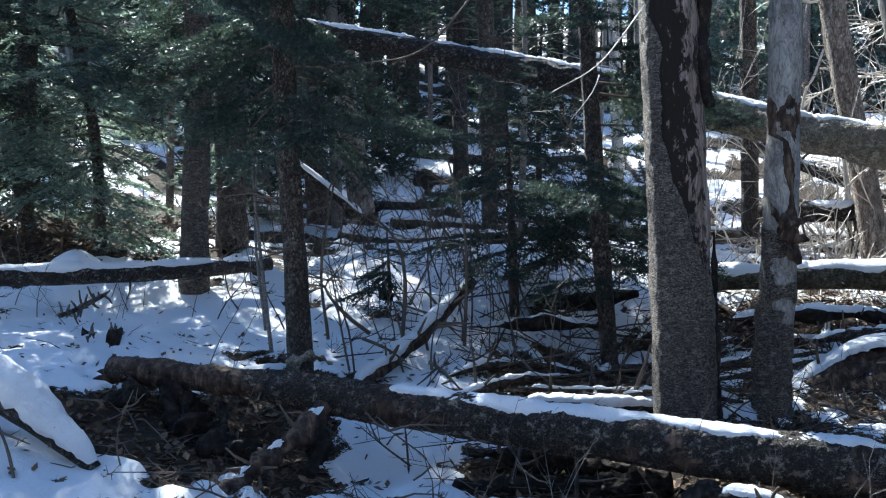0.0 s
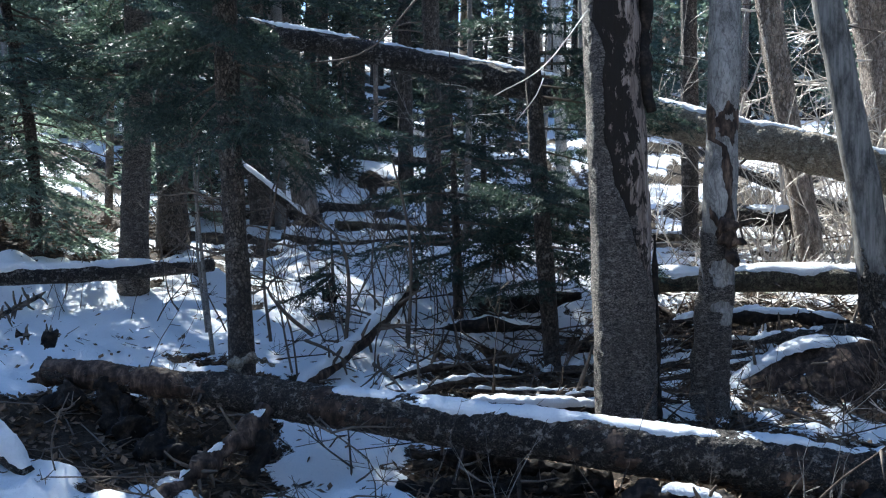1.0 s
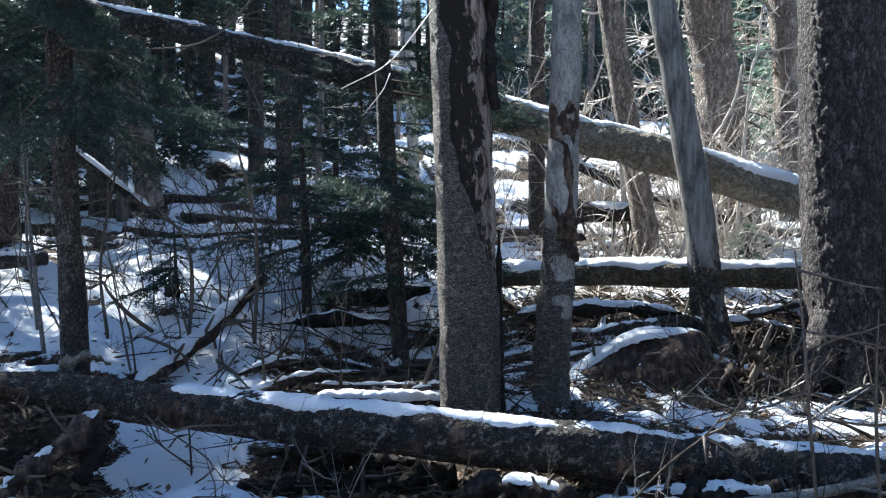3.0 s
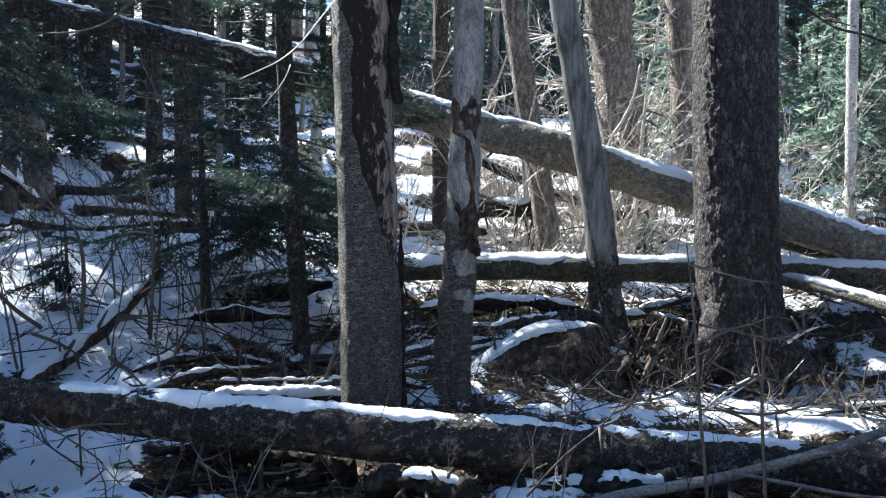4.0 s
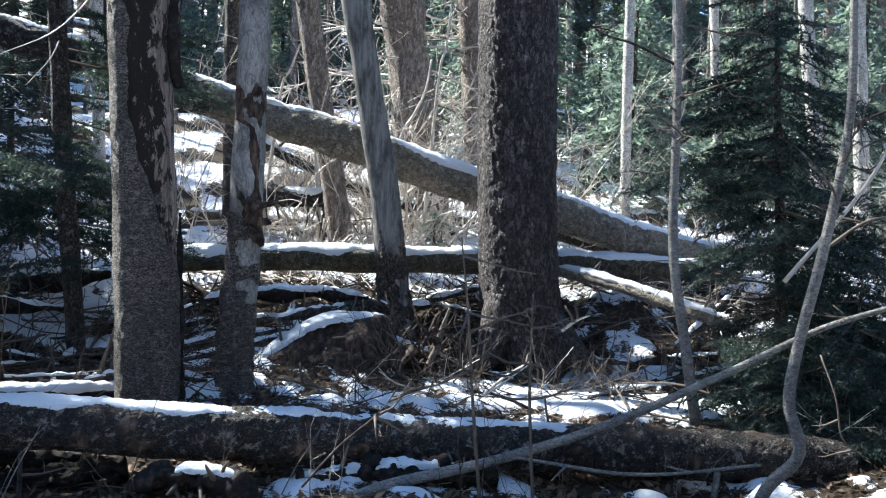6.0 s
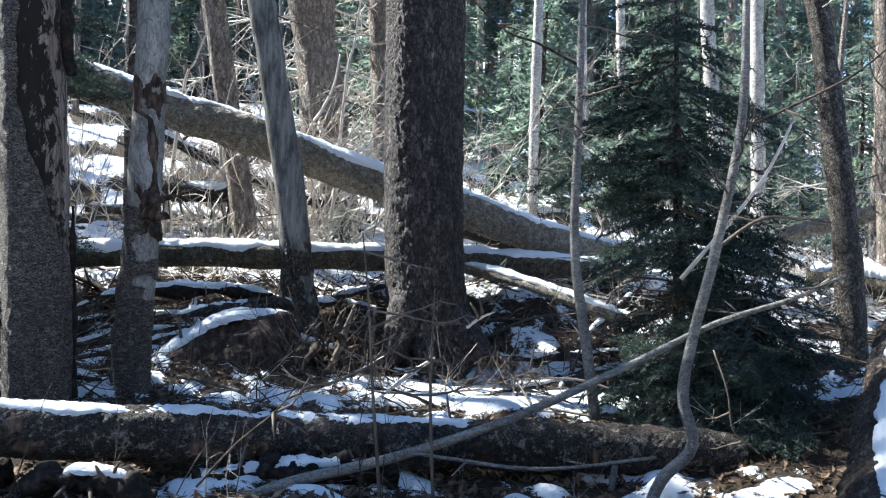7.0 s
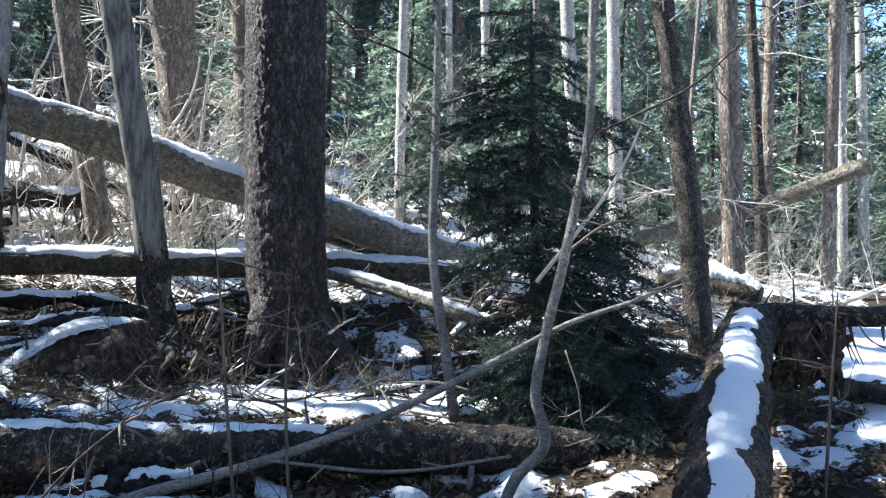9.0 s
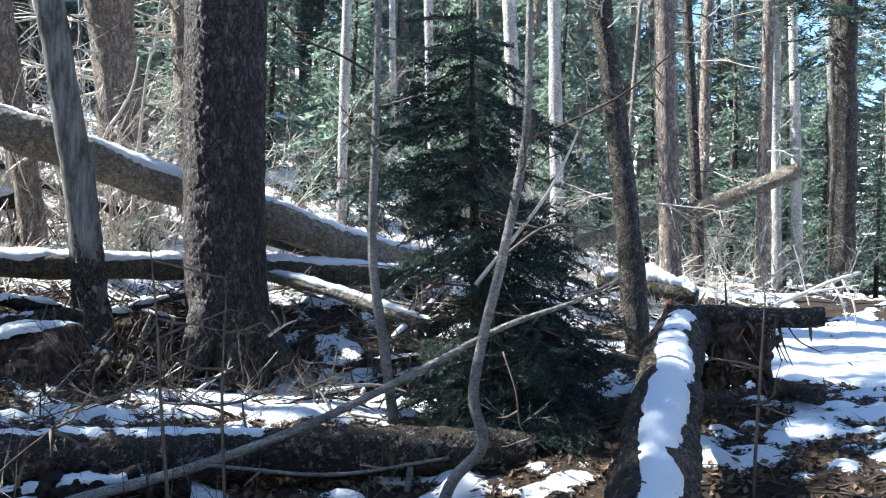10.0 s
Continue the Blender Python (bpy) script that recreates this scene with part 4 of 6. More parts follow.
fallen_log("fallen trunk lying aslant up the bank with snow", [(-0.56, 7.18, 0.15), (-0.15, 8.01, 0.43), (0.35, 9.22, 0.89)], [0.06, 0.062, 0.05], M_TORN, 18, stub=22, ln=(0.15, 0.6), rough=0.15, scale=14.0,
           snow=dict(label="snow on the aslant trunk", thick=0.09, cover=0.7, width=1.0, lean=-0.4))
fallen_log("slim fallen trunk with snow between far trees", [(-2.43, 12.13, 2.68), (-1.73, 11.96, 2.12), (-1.03, 11.85, 1.58)], [0.05, 0.055, 0.06], M_LOG_BARK, 19,
           snow=dict(label="snow on the slim trunk", thick=0.07, cover=0.9))
right_line = [(3.96, 1.86, -0.06), (4.35, 2.05, 0.09), (4.83, 2.32, 0.26), (5.57, 2.73, 0.49), (6.62, 3.30, 0.69), (7.11, 3.48, 0.75)]
fallen_log("thick fallen trunk with split rotten bark, pointing to the clearing", right_line, [0.21, 0.21, 0.21, 0.20, 0.19, 0.18], M_WET_BARK, 20, sides=72, step=0.02, plates=(55.0, 1.0, 0.016),
           snow=dict(label="broad strip of snow with needles on it", thick=0.035, cover=0.9, width=0.52, frill=0.08, lean=0.1, step=0.015, across=29))
fallen_log("broken log across the end of a thick trunk", [(6.93, 3.59, 0.89), (7.30, 3.13, 0.88), (7.62, 2.67, 0.91)], [0.07, 0.085, 0.07], M_LOG_BARK, 21, stub=9, rough=0.16, scale=12.0)
fallen_log("leaning broken trunk with pale bark", [(9.72, 6.58, 1.43), (10.13, 5.24, 1.85), (10.27, 4.11, 2.28)], [0.09, 0.085, 0.085], M_PALE_LOG, 22, stub=10)
fallen_log("short sawn log on the litter", [(7.54, 2.86, 0.34), (7.25, 2.53, 0.36)], [0.06, 0.06], M_LOG_BARK, 23)
fallen_log("dark rotten branch with snow", [(0.43, 8.92, 0.47), (1.01, 8.79, 0.53), (1.52, 8.63, 0.52)], [0.015, 0.05, 0.06, 0.05, 0.015], M_ROT, 24, rough=0.25, scale=14.0,
           snow=dict(label="snow on the rotten branch", thick=0.05, cover=0.8))
fallen_log("dark rotten log with snow", [(0.76, 10.11, 0.73), (1.38, 9.66, 0.70), (2.02, 9.36, 0.78)], [0.03, 0.11, 0.12, 0.10, 0.03], M_ROT, 25, rough=0.25, scale=12.0,
           snow=dict(label="snow on the rotten log", thick=0.06, cover=0.75))
fallen_log("low log covered by snow beside a dead tree", [(0.72, 6.81, 0.11), (1.21, 6.75, 0.09), (1.73, 6.87, 0.05)], [0.06, 0.07, 0.06], M_ROT, 26,
           snow=dict(label="snow over the low log", thick=0.09, cover=0.95, width=1.1))

fallen_log("dark rotten log in the litter behind the root mound", [(2.61, 8.21, 0.63), (3.31, 8.09, 0.69), (4.12, 7.97, 0.66)], [0.015, 0.06, 0.075, 0.06, 0.02], M_ROT, 130, rough=0.3, stub=8, sides=32, step=0.03, scale=12.0, snow=dict(label="bits of snow on the rotten log", thick=0.05, cover=0.5, width=0.8))
fallen_log("dark rotten log in the litter behind the root mound", [(2.98, 7.57, 0.50), (3.70, 7.72, 0.57), (4.73, 7.76, 0.60)], [0.015, 0.05, 0.06, 0.05, 0.02], M_LOG_BARK, 131, rough=0.25, stub=8, sides=32, step=0.03, scale=12.0, snow=dict(label="bits of snow on the rotten log", thick=0.05, cover=0.45, width=0.8))
fallen_log("old log half hidden by brush on the far bank", [(3.75, 10.98, 1.71), (4.20, 10.63, 1.64), (4.75, 10.21, 1.63)], [0.12, 0.13, 0.12], M_LOG_BARK, 132, rough=0.15, stub=14, ln=(0.1, 0.6), snow=dict(label="snow on the old log", thick=0.06, cover=0.6))
fallen_log("thin fallen trunk crossing the far bank", [(4.01, 11.53, 2.41), (4.80, 11.06, 1.99), (5.82, 10.40, 1.57)], [0.05, 0.06, 0.06], M_LOG_BARK, 133, rough=0.1, stub=10, ln=(0.1, 0.5), snow=dict(label="snow on the thin trunk", thick=0.06, cover=0.6))
fallen_log("thin fallen trunk with snow in the sunny brush", [(6.70, 8.48, 0.75), (7.49, 8.26, 0.93), (8.38, 7.87, 1.03)], [0.06, 0.06, 0.05], M_LOG_BARK, 134, rough=0.1, stub=10, ln=(0.1, 0.5), snow=dict(label="snow on the thin trunk", thick=0.07, cover=0.75))

for k, (az_, d_, turn_, ln_, r_log) in enumerate(((-6, 15.5, 12, 3.2, 0.10), (1.5, 14.2, -20, 2.6, 0.08), (6, 16.5, 8, 3.6, 0.11), (-10, 18.0, 35, 3.0, 0.09), (3, 19.5, -8, 4.0, 0.11), (9.5, 14.5, -35, 2.2, 0.08), (-1, 12.6, 4, 2.4, 0.07),
                                                  (21, 13.2, -30, 2.6, 0.08), (27, 12.6, -12, 2.4, 0.07), (33, 14.5, -20, 3.0, 0.09), (45, 12.5, 10, 2.8, 0.08), (50, 14.0, -25, 2.6, 0.08), (57, 13.5, 15, 2.4, 0.07))):
    c_, s_ = np.array([d_ * math.sin(radians(az_)), d_ * math.cos(radians(az_))]), np.array([math.cos(radians(turn_)), math.sin(radians(turn_))]) * ln_ / 2
    pts = [on_ground(*(c_ + s_ * f), sink=-r_log * 0.7) + [0, 0, 0.03 * abs(f)] for f in (-1, -0.3, 0.3, 1)]
    fallen_log("fallen trunk with snow lying on the wooded slope", [tuple(q) for q in pts], [r_log * 0.8, r_log, r_log, r_log * 0.7], (M_LOG_BARK, M_MOSSY)[k % 2], 140 + k, rough=0.12, stub=10, ln=(0.1, 0.6), group="trunks on the slope", snow=dict(label="snow on a trunk on the slope", thick=0.08, cover=0.75, step=0.04))

fallen_log("thick log under deep snow beyond the slanting trunk", [(9.36, 5.97, 0.99), (9.55, 5.50, 1.00), (9.69, 4.93, 0.88)], [0.11, 0.12, 0.10], M_MOSSY, 136, rough=0.1, stub=6, snow=dict(label="deep snow on the thick log", thick=0.16, cover=1.0, width=1.1))

# ---- root mound ----
mound = fallen_log("upturned dark root mound capped with snow", [(2.79, 7.56, -0.03), (3.06, 7.52, 0.09), (3.52, 7.50, 0.26), (4.10, 7.46, 0.30)], [0.12, 0.21, 0.29, 0.24], M_TORN, 27, rough=0.15, name="root_mound", stub=14, ln=(0.15, 0.5),
           snow=dict(label="rounded snow cap on the root mound", thick=0.06, cover=0.95, width=0.6))
part("earth_clump", tube_mesh("earth_clump", [(2.93, 7.50, -0.04), (3.24, 7.38, 0.02), (3.57, 7.29, 0.09), (3.85, 7.23, 0.14), (4.04, 7.15, 0.08)], [0.08, 0.16, 0.20, 0.18, 0.06], M_TORN, (2.79, 7.56, -0.03), sides=64, step=0.02, rough=0.12, seed=230, scale=10.0, plates=(60.0, 1.0, 0.012)), mound, "dark earth held by roots")
tangle = thing("root_tangle", (4.28, 7.05, 0.13), "tangle of dark upturned roots and dead twigs beside the spruce", "roots")
r_ = np.random.default_rng(77)
for k in range(34):
    at = np.array((4.28, 7.05, 0.15)) + r_.normal(0, 1, 3) * [0.22, 0.12, 0.04]
    d_ = np.array([r_.normal(0.05, 0.55), r_.normal(-0.1, 0.3), r_.uniform(0.3, 1.0)])
    pts = [at]
    for i_ in range(4):
        d_ = d_ + r_.normal(0, 0.33, 3)
        pts.append(pts[-1] + d_ / np.linalg.norm(d_) * r_.uniform(0.10, 0.20))
    th_ = r_.uniform(0.005, 0.013) if k > 7 else r_.uniform(0.02, 0.04)
    part("root", tube_mesh("root", pts, [th_, th_ * 0.9, th_ * 0.3], (M_DARK, M_TORN, M_TWIG)[k % 3], (4.28, 7.05, 0.13), sides=8, step=0.03, rough=0.2, seed=k, scale=25.0), tangle)
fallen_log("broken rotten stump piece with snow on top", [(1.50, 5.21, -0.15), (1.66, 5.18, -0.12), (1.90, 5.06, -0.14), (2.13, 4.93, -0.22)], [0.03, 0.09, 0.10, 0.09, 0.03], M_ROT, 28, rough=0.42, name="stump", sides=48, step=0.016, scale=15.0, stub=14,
           snow=dict(label="snow on the stump piece", thick=0.035, cover=0.7, width=0.8, start=0.3))

# ---- saplings in front ----
asp_line = upward([(5.29, 4.84, 0.01), (5.19, 4.86, 0.53), (5.07, 4.90, 1.23), (5.06, 4.91, 2.04), (5.05, 4.92, 3.06)], 2.5)
standing("aspen_sapling", "thin grey aspen sapling with bare twigs", asp_line, [0.042, 0.036, 0.031, 0.027, 0.025, 0.018, 0.01], M_ASPEN, 31, sides=14, limbs=9, rough=0.03, limb_from=1.2, limb_len=(0.3, 0.9))
bend_line = upward([(4.73, 3.81, -0.41), (4.83, 3.77, -0.13), (4.98, 3.67, 0.09), (4.93, 3.72, 0.39), (4.97, 3.69, 0.78), (5.03, 3.61, 1.27), (5.11, 3.53, 2.04), (5.10, 3.53, 2.84)], 2.0)
standing("bent_sapling", "crooked grey sapling bent at its foot", bend_line, [0.038, 0.036, 0.033, 0.029, 0.026, 0.023, 0.020, 0.017, 0.012, 0.008], M_ASPEN, 32, sides=14, limbs=8, rough=0.03, limb_from=2.0, limb_len=(0.4, 1.1))
arch = [(2.30, 4.79, -0.33), (2.80, 4.76, -0.17), (3.47, 4.59, -0.03), (4.10, 4.34, 0.19), (4.72, 4.00, 0.53), (5.15, 3.69, 0.82), (5.51, 3.40, 1.00), (5.76, 3.22, 1.16)]
standing("arched_stem", "long smooth grey stem bowed over the log", arch, [0.036, 0.034, 0.031, 0.028, 0.025, 0.022, 0.017, 0.010], M_ASPEN, 33, sides=14, limbs=3, rough=0.02, limb_from=3.4, limb_len=(0.2, 0.5))

# ---- trees, left part ----
fir_tree("fir", upward([(-0.98, 7.17, 0.14), (-1.03, 7.16, 0.98), (-1.10, 7.15, 2.06), (-1.15, 7.14, 3.15)], 7.0), [0.10, 0.092, 0.088, 0.085, 0.06, 0.01],
         "young fir with a dark straight trunk and hanging boughs", crown=(2.05, 5.0), reach=(1.4, 1.0), per_m=19, detail="near", seed=41, dead=(0.8, 2.2, 8), fine_to=4.3)
fir_tree("fir", upward([(-2.61, 9.92, 0.71), (-2.61, 9.92, 1.44), (-2.59, 9.93, 2.46), (-2.59, 9.93, 3.49)], 8.0), [0.16, 0.14, 0.135, 0.13, 0.1, 0.02],
         "fir with a pale grey trunk standing in the snow", crown=(2.2, 5.6), reach=(1.6, 1.2), per_m=15, detail="mid", seed=42, dead=(0.6, 2.0, 8), fine_to=4.8, bark=M_DEAD_BARK)
fir_tree("fir", upward([(-3.93, 10.74, 1.11), (-4.00, 10.72, 2.42), (-4.22, 10.63, 3.70)], 6.0), [0.065, 0.06, 0.055, 0.03, 0.01],
         "slim fir with drooping green boughs", crown=(0.35, 5.2), reach=(1.6, 0.8), per_m=17, detail="mid", seed=43, fine_to=4.2, needles=M_NEEDLE_SUN)
fir_tree("fir", upward([(-5.29, 11.68, 1.50), (-5.27, 11.69, 2.73), (-5.23, 11.71, 4.29)], 7.0), [0.12, 0.115, 0.11, 0.08, 0.02],
         "fir with a dark trunk on brown litter", crown=(0.5, 6.2), reach=(1.8, 1.0), per_m=14, detail="mid", seed=44, fine_to=4.6, needles=M_NEEDLE_SHADE)
fir_tree("fir", upward([(-2.62, 11.57, 1.18), (-2.64, 11.57, 2.72), (-2.66, 11.56, 4.26)], 7.0), [0.20, 0.19, 0.18, 0.12, 0.02],
         "stout fir with bark darkened for the shaded stretch", crown=(2.5, 6.2), reach=(1.7, 1.2), per_m=10, detail="mid", seed=45, fine_to=4.6)
fir_tree("fir", upward([(-1.33, 14.84, 1.69), (-1.51, 14.82, 2.85), (-1.75, 14.79, 4.54)], 9.0), [0.20, 0.18, 0.17, 0.12, 0.02],
         "leaning fir with warm grey bark", crown=(3.4, 6.5), reach=(1.8, 1.4), per_m=8, detail="far", seed=46, bark=M_WARM_BARK)
fir_tree("fir", upward([(-1.88, 13.76, 1.53), (-1.94, 13.75, 2.74), (-2.01, 13.74, 4.32)], 8.0), [0.17, 0.15, 0.14, 0.1, 0.02],
         "fir with furrowed bark", crown=(3.2, 6.5), reach=(1.8, 1.4), per_m=9, detail="far", seed=47)
fir_tree("young_fir", upward([(0.80, 9.61, 0.52), (0.76, 9.61, 1.46), (0.71, 9.61, 2.33), (0.68, 9.61, 3.02)], 0.4), [0.055, 0.05, 0.04, 0.02, 0.01, 0.004],
         "young fir with sparse flat boughs", crown=(0.6, 2.7), reach=(1.4, 0.5), per_m=13, detail="near", seed=48, fine_to=4.2, droop=0.12)
# Its crown above the view is added to shade the long trunk and foreground.
fir_tree("young_fir", upward([(1.65, 8.71, 0.08), (1.53, 8.73, 1.45), (1.45, 8.74, 2.50), (1.38, 8.75, 3.56)], 6.5), [0.085, 0.078, 0.07, 0.065, 0.045, 0.01],
         # gap thins the boughs so that sun reaches the dead tree.
         "young fir with level dark boughs", crown=(0.9, 4.3), reach=(1.45, 1.3), per_m=14, detail="near", seed=49, droop=0.12, dead=(0.4, 1.2, 4), fine_to=4.4, top=(5.2, 10.0, 1.2, 0.9, 34), gap=(168, 75, 1.9, 3.9))

# Made-up fir that casts shade forward; its upper crown is out of view.
fir_tree("fir", upward([(0.65, 12.92, 0.95), (0.62, 12.92, 2.28), (0.56, 12.92, 3.99)], 9.0), [0.12, 0.11, 0.10, 0.07, 0.02],
         "tall fir added behind young firs to cast shade", crown=(4.6, 5.0), reach=(1.0, 1.0), per_m=4, seed=50, dead=(1.0, 4.5, 10), top=(9.5, 12.0, 1.0, 0.4, 6))

# Fir added mostly out of view so that its crown shades the left snow.
fir_tree("fir", upward([(-5.35, 9.6, 0.75), (-5.35, 9.6, 2.5), (-5.3, 9.6, 4.5)], 6.0), [0.13, 0.12, 0.11, 0.07, 0.02],
         "dark fir added past the left edge to shade the snow", crown=(2.4, 8.0), reach=(1.8, 0.8), per_m=19, detail="far", seed=57)

# ---- trees, middle ----
standing("tree", "grey trunk leaning behind the propped log", upward([(4.65, 9.96, 1.15), (4.49, 10.03, 2.19), (4.18, 10.15, 4.00)], 7), [0.145, 0.13, 0.12, 0.1, 0.05], M_WARM_BARK, 51, sides=24, limbs=26, limb_from=0.8, limb_len=(0.4, 1.2), limb_mat=M_DRY, limb_thick=0.016)
standing("tree", "straight slim trunk far in the wood", upward([(3.91, 11.92, 1.38), (3.85, 11.94, 4.37)], 7), [0.11, 0.1, 0.08, 0.05], M_FIR_BARK, 52, sides=18, limbs=8, limb_mat=M_DRY)
standing("tree", "stout reddish trunk with many dry twigs", upward([(6.33, 11.04, 1.07), (6.16, 11.12, 2.57), (5.93, 11.24, 4.43)], 8), [0.33, 0.29, 0.27, 0.2, 0.1], M_WARM_BARK, 53, sides=32, limbs=110, limb_from=0.5, limb_len=(0.9, 2.2), limb_mat=M_DRY, split=False, limb_thick=0.02)
standing("tree", "sunlit brown trunk behind the spruce", upward([(7.13, 11.04, 1.62), (7.03, 11.10, 3.15), (6.93, 11.16, 4.52)], 8), [0.18, 0.17, 0.165, 0.12, 0.06], M_WARM_BARK, 54, sides=24, limbs=22, limb_from=0.6, limb_len=(0.4, 1.1), limb_mat=M_DRY, limb_thick=0.012)

# ---- trees, right part ----
fir_tree("young_fir", [(6.53, 5.15, -0.43), (6.49, 5.19, 1.01), (6.44, 5.25, 2.30), (6.40, 5.29, 3.50)], [0.06, 0.05, 0.035, 0.006],
         "dense dark young fir with drooping boughs", crown=(0.3, 3.85), reach=(1.35, 0.45), bulge=3.2, per_m=38, dead=(0.25, 1.5, 20), detail="near", seed=61, droop=0.26, fine_to=4.6, spread=(0.15, 1.25), gap=(140, 62, 0.7, 1.8))
standing("tree", "slanting trunk with half sunlit bark", upward([(8.46, 4.76, -0.13), (8.45, 4.95, 1.29), (8.43, 5.16, 2.56), (8.31, 5.33, 3.79)], 7), [0.122, 0.117, 0.112, 0.108, 0.08, 0.04], M_FIR_BARK, 62, sides=48, limbs=26, limb_from=1.6, limb_len=(0.5, 1.4), limb_mat=M_DRY, plates=(80.0, 0.6, 0.007))
fir_tree("fir", upward([(10.04, 5.44, 0.71), (9.99, 5.52, 2.26), (9.92, 5.62, 4.16)], 7), [0.125, 0.12, 0.11, 0.08, 0.02], "fir with brownish straight trunk", crown=(6.0, 10), reach=(1.4, 0.5), per_m=8, detail="mid", seed=63, dead=(0.5, 4, 12), bark=M_WARM_BARK)
standing("tree", "slim straight trunk in the open wood", upward([(11.50, 5.91, 0.75), (11.42, 6.05, 2.75), (11.34, 6.18, 4.53)], 6), [0.075, 0.07, 0.06, 0.05, 0.02], M_FIR_BARK, 64, sides=16, limbs=9)
fir_tree("fir", upward([(14.99, 5.53, 1.20), (14.97, 5.57, 3.17), (14.95, 5.62, 5.32)], 9), [0.19, 0.18, 0.17, 0.12, 0.03], "dark fir trunk at the edge of the clearing", crown=(3.5, 12), reach=(2.0, 0.6), per_m=7, detail="far", seed=65)

# ---- the wood behind ----


def far_wood():
    r = np.random.default_rng(99)
    tall, young, bare, used = [], [], [], set()
    for k in range(4):
        h = r.uniform(8, 11)
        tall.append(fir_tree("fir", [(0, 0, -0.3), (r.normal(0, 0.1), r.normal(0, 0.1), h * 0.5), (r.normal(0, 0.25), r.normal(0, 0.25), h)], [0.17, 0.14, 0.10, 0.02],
                             "tall fir in the wood behind", crown=(r.uniform(0.8, 3.0), h - 0.2), reach=(2.0, 0.4), per_m=9.5, detail="back", needles=M_NEEDLE_SUN, group="firs in the wood behind", seed=200 + k, sides=10, step=0.6, bark=M_WARM_BARK))
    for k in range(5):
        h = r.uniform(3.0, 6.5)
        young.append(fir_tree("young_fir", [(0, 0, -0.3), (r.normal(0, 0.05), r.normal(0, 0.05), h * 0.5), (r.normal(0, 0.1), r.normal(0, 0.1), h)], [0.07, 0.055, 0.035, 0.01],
                              "young fir in the wood behind", crown=(r.uniform(0.25, 0.7), h - 0.1), reach=(1.5, 0.2), per_m=21, detail="back", needles=M_NEEDLE_SUN, group="young firs in the wood behind", seed=230 + k, sides=8, step=0.5))
    for k in range(4):
        h = r.uniform(9, 13)
        bare.append(standing("tree", "bare slim trunk in the wood behind", [(0, 0, -0.3), (r.normal(0, 0.15), r.normal(0, 0.15), h * 0.5), (r.normal(0, 0.5), r.normal(0, 0.5), h)], [0.09, 0.08, 0.06, 0.03],
                             (M_WARM_BARK, M_ASPEN)[k % 2], 300 + k, sides=10, step=0.5, limbs=14, limb_mat=M_DRY, group="bare trunks in the wood behind", limb_len=(0.5, 1.5), split=False))

    # Firs of the shaded side, with the shade painted into darker needles.
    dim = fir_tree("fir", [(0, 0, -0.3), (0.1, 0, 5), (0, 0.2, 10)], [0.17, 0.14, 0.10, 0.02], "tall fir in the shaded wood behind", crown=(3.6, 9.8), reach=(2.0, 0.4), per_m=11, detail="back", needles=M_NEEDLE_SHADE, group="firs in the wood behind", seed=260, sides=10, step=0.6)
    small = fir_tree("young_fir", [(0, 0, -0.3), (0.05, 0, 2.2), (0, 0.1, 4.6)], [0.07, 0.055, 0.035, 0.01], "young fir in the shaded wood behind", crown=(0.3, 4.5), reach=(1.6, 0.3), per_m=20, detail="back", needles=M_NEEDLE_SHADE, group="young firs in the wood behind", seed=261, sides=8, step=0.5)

    def put(pool, az, d, s):
        src = pool[r.integers(len(pool))]
        x, y = d * math.sin(radians(az)), d * math.cos(radians(az))
        m = pose(x, y, float(ground_z(x, y)), 0, 0, r.uniform(0, 360))
        ob = src if src not in used else copy_thing(src, m)
        if src not in used:
            used.add(src)
            src.matrix_basis = m
        ob.scale = (s, s, s * r.uniform(0.9, 1.15))

    for i in range(130):
        az = -36 + 120 * (i + r.uniform()) / 130
        far = r.uniform(29, 44) if az < 42 else r.uniform(25, 44)
        if az > 56 and i % 3 == 0:
            continue
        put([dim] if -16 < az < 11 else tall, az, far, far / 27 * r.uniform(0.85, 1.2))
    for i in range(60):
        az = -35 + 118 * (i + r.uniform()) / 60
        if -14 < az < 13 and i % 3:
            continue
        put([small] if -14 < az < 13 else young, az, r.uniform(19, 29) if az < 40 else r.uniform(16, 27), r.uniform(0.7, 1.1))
    for i in range(44):
        put(bare, -33 + 114 * (i + r.uniform()) / 44, r.uniform(13.5, 28), r.uniform(0.5, 1.05))
    for az, d, sc in ((-3.5, 18.0, 0.8), (5.5, 17.0, 0.8), (-12, 16.5, 1.0)):
        put([small], az, d, sc)
    for i in range(26):
        put(tall, -34 + 3.3 * i + r.uniform(0, 3), r.uniform(46, 64), r.uniform(1.9, 2.5))
    for i in range(10):
        put(tall, 50 + 3.3 * i + r.uniform(0, 3), r.uniform(46, 56), r.uniform(1.6, 2.1))
    for i in range(11):
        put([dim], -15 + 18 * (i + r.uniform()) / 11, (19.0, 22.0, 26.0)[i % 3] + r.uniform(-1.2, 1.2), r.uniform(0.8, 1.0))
    for i in range(2):
        put(young, r.uniform(-34, -12), r.uniform(13.5, 18), r.uniform(0.7, 1.0))
    # Unseen firs added behind the camera to hold sky light off the foreground.
    for i in range(14):
        put(tall, 112 + 116 * (i + r.uniform()) / 14, (5.4, 7.8, 12.0)[i % 3] * r.uniform(0.9, 1.2), r.uniform(1.0, 1.5))


far_wood()

# ---- brush, twigs and litter ----


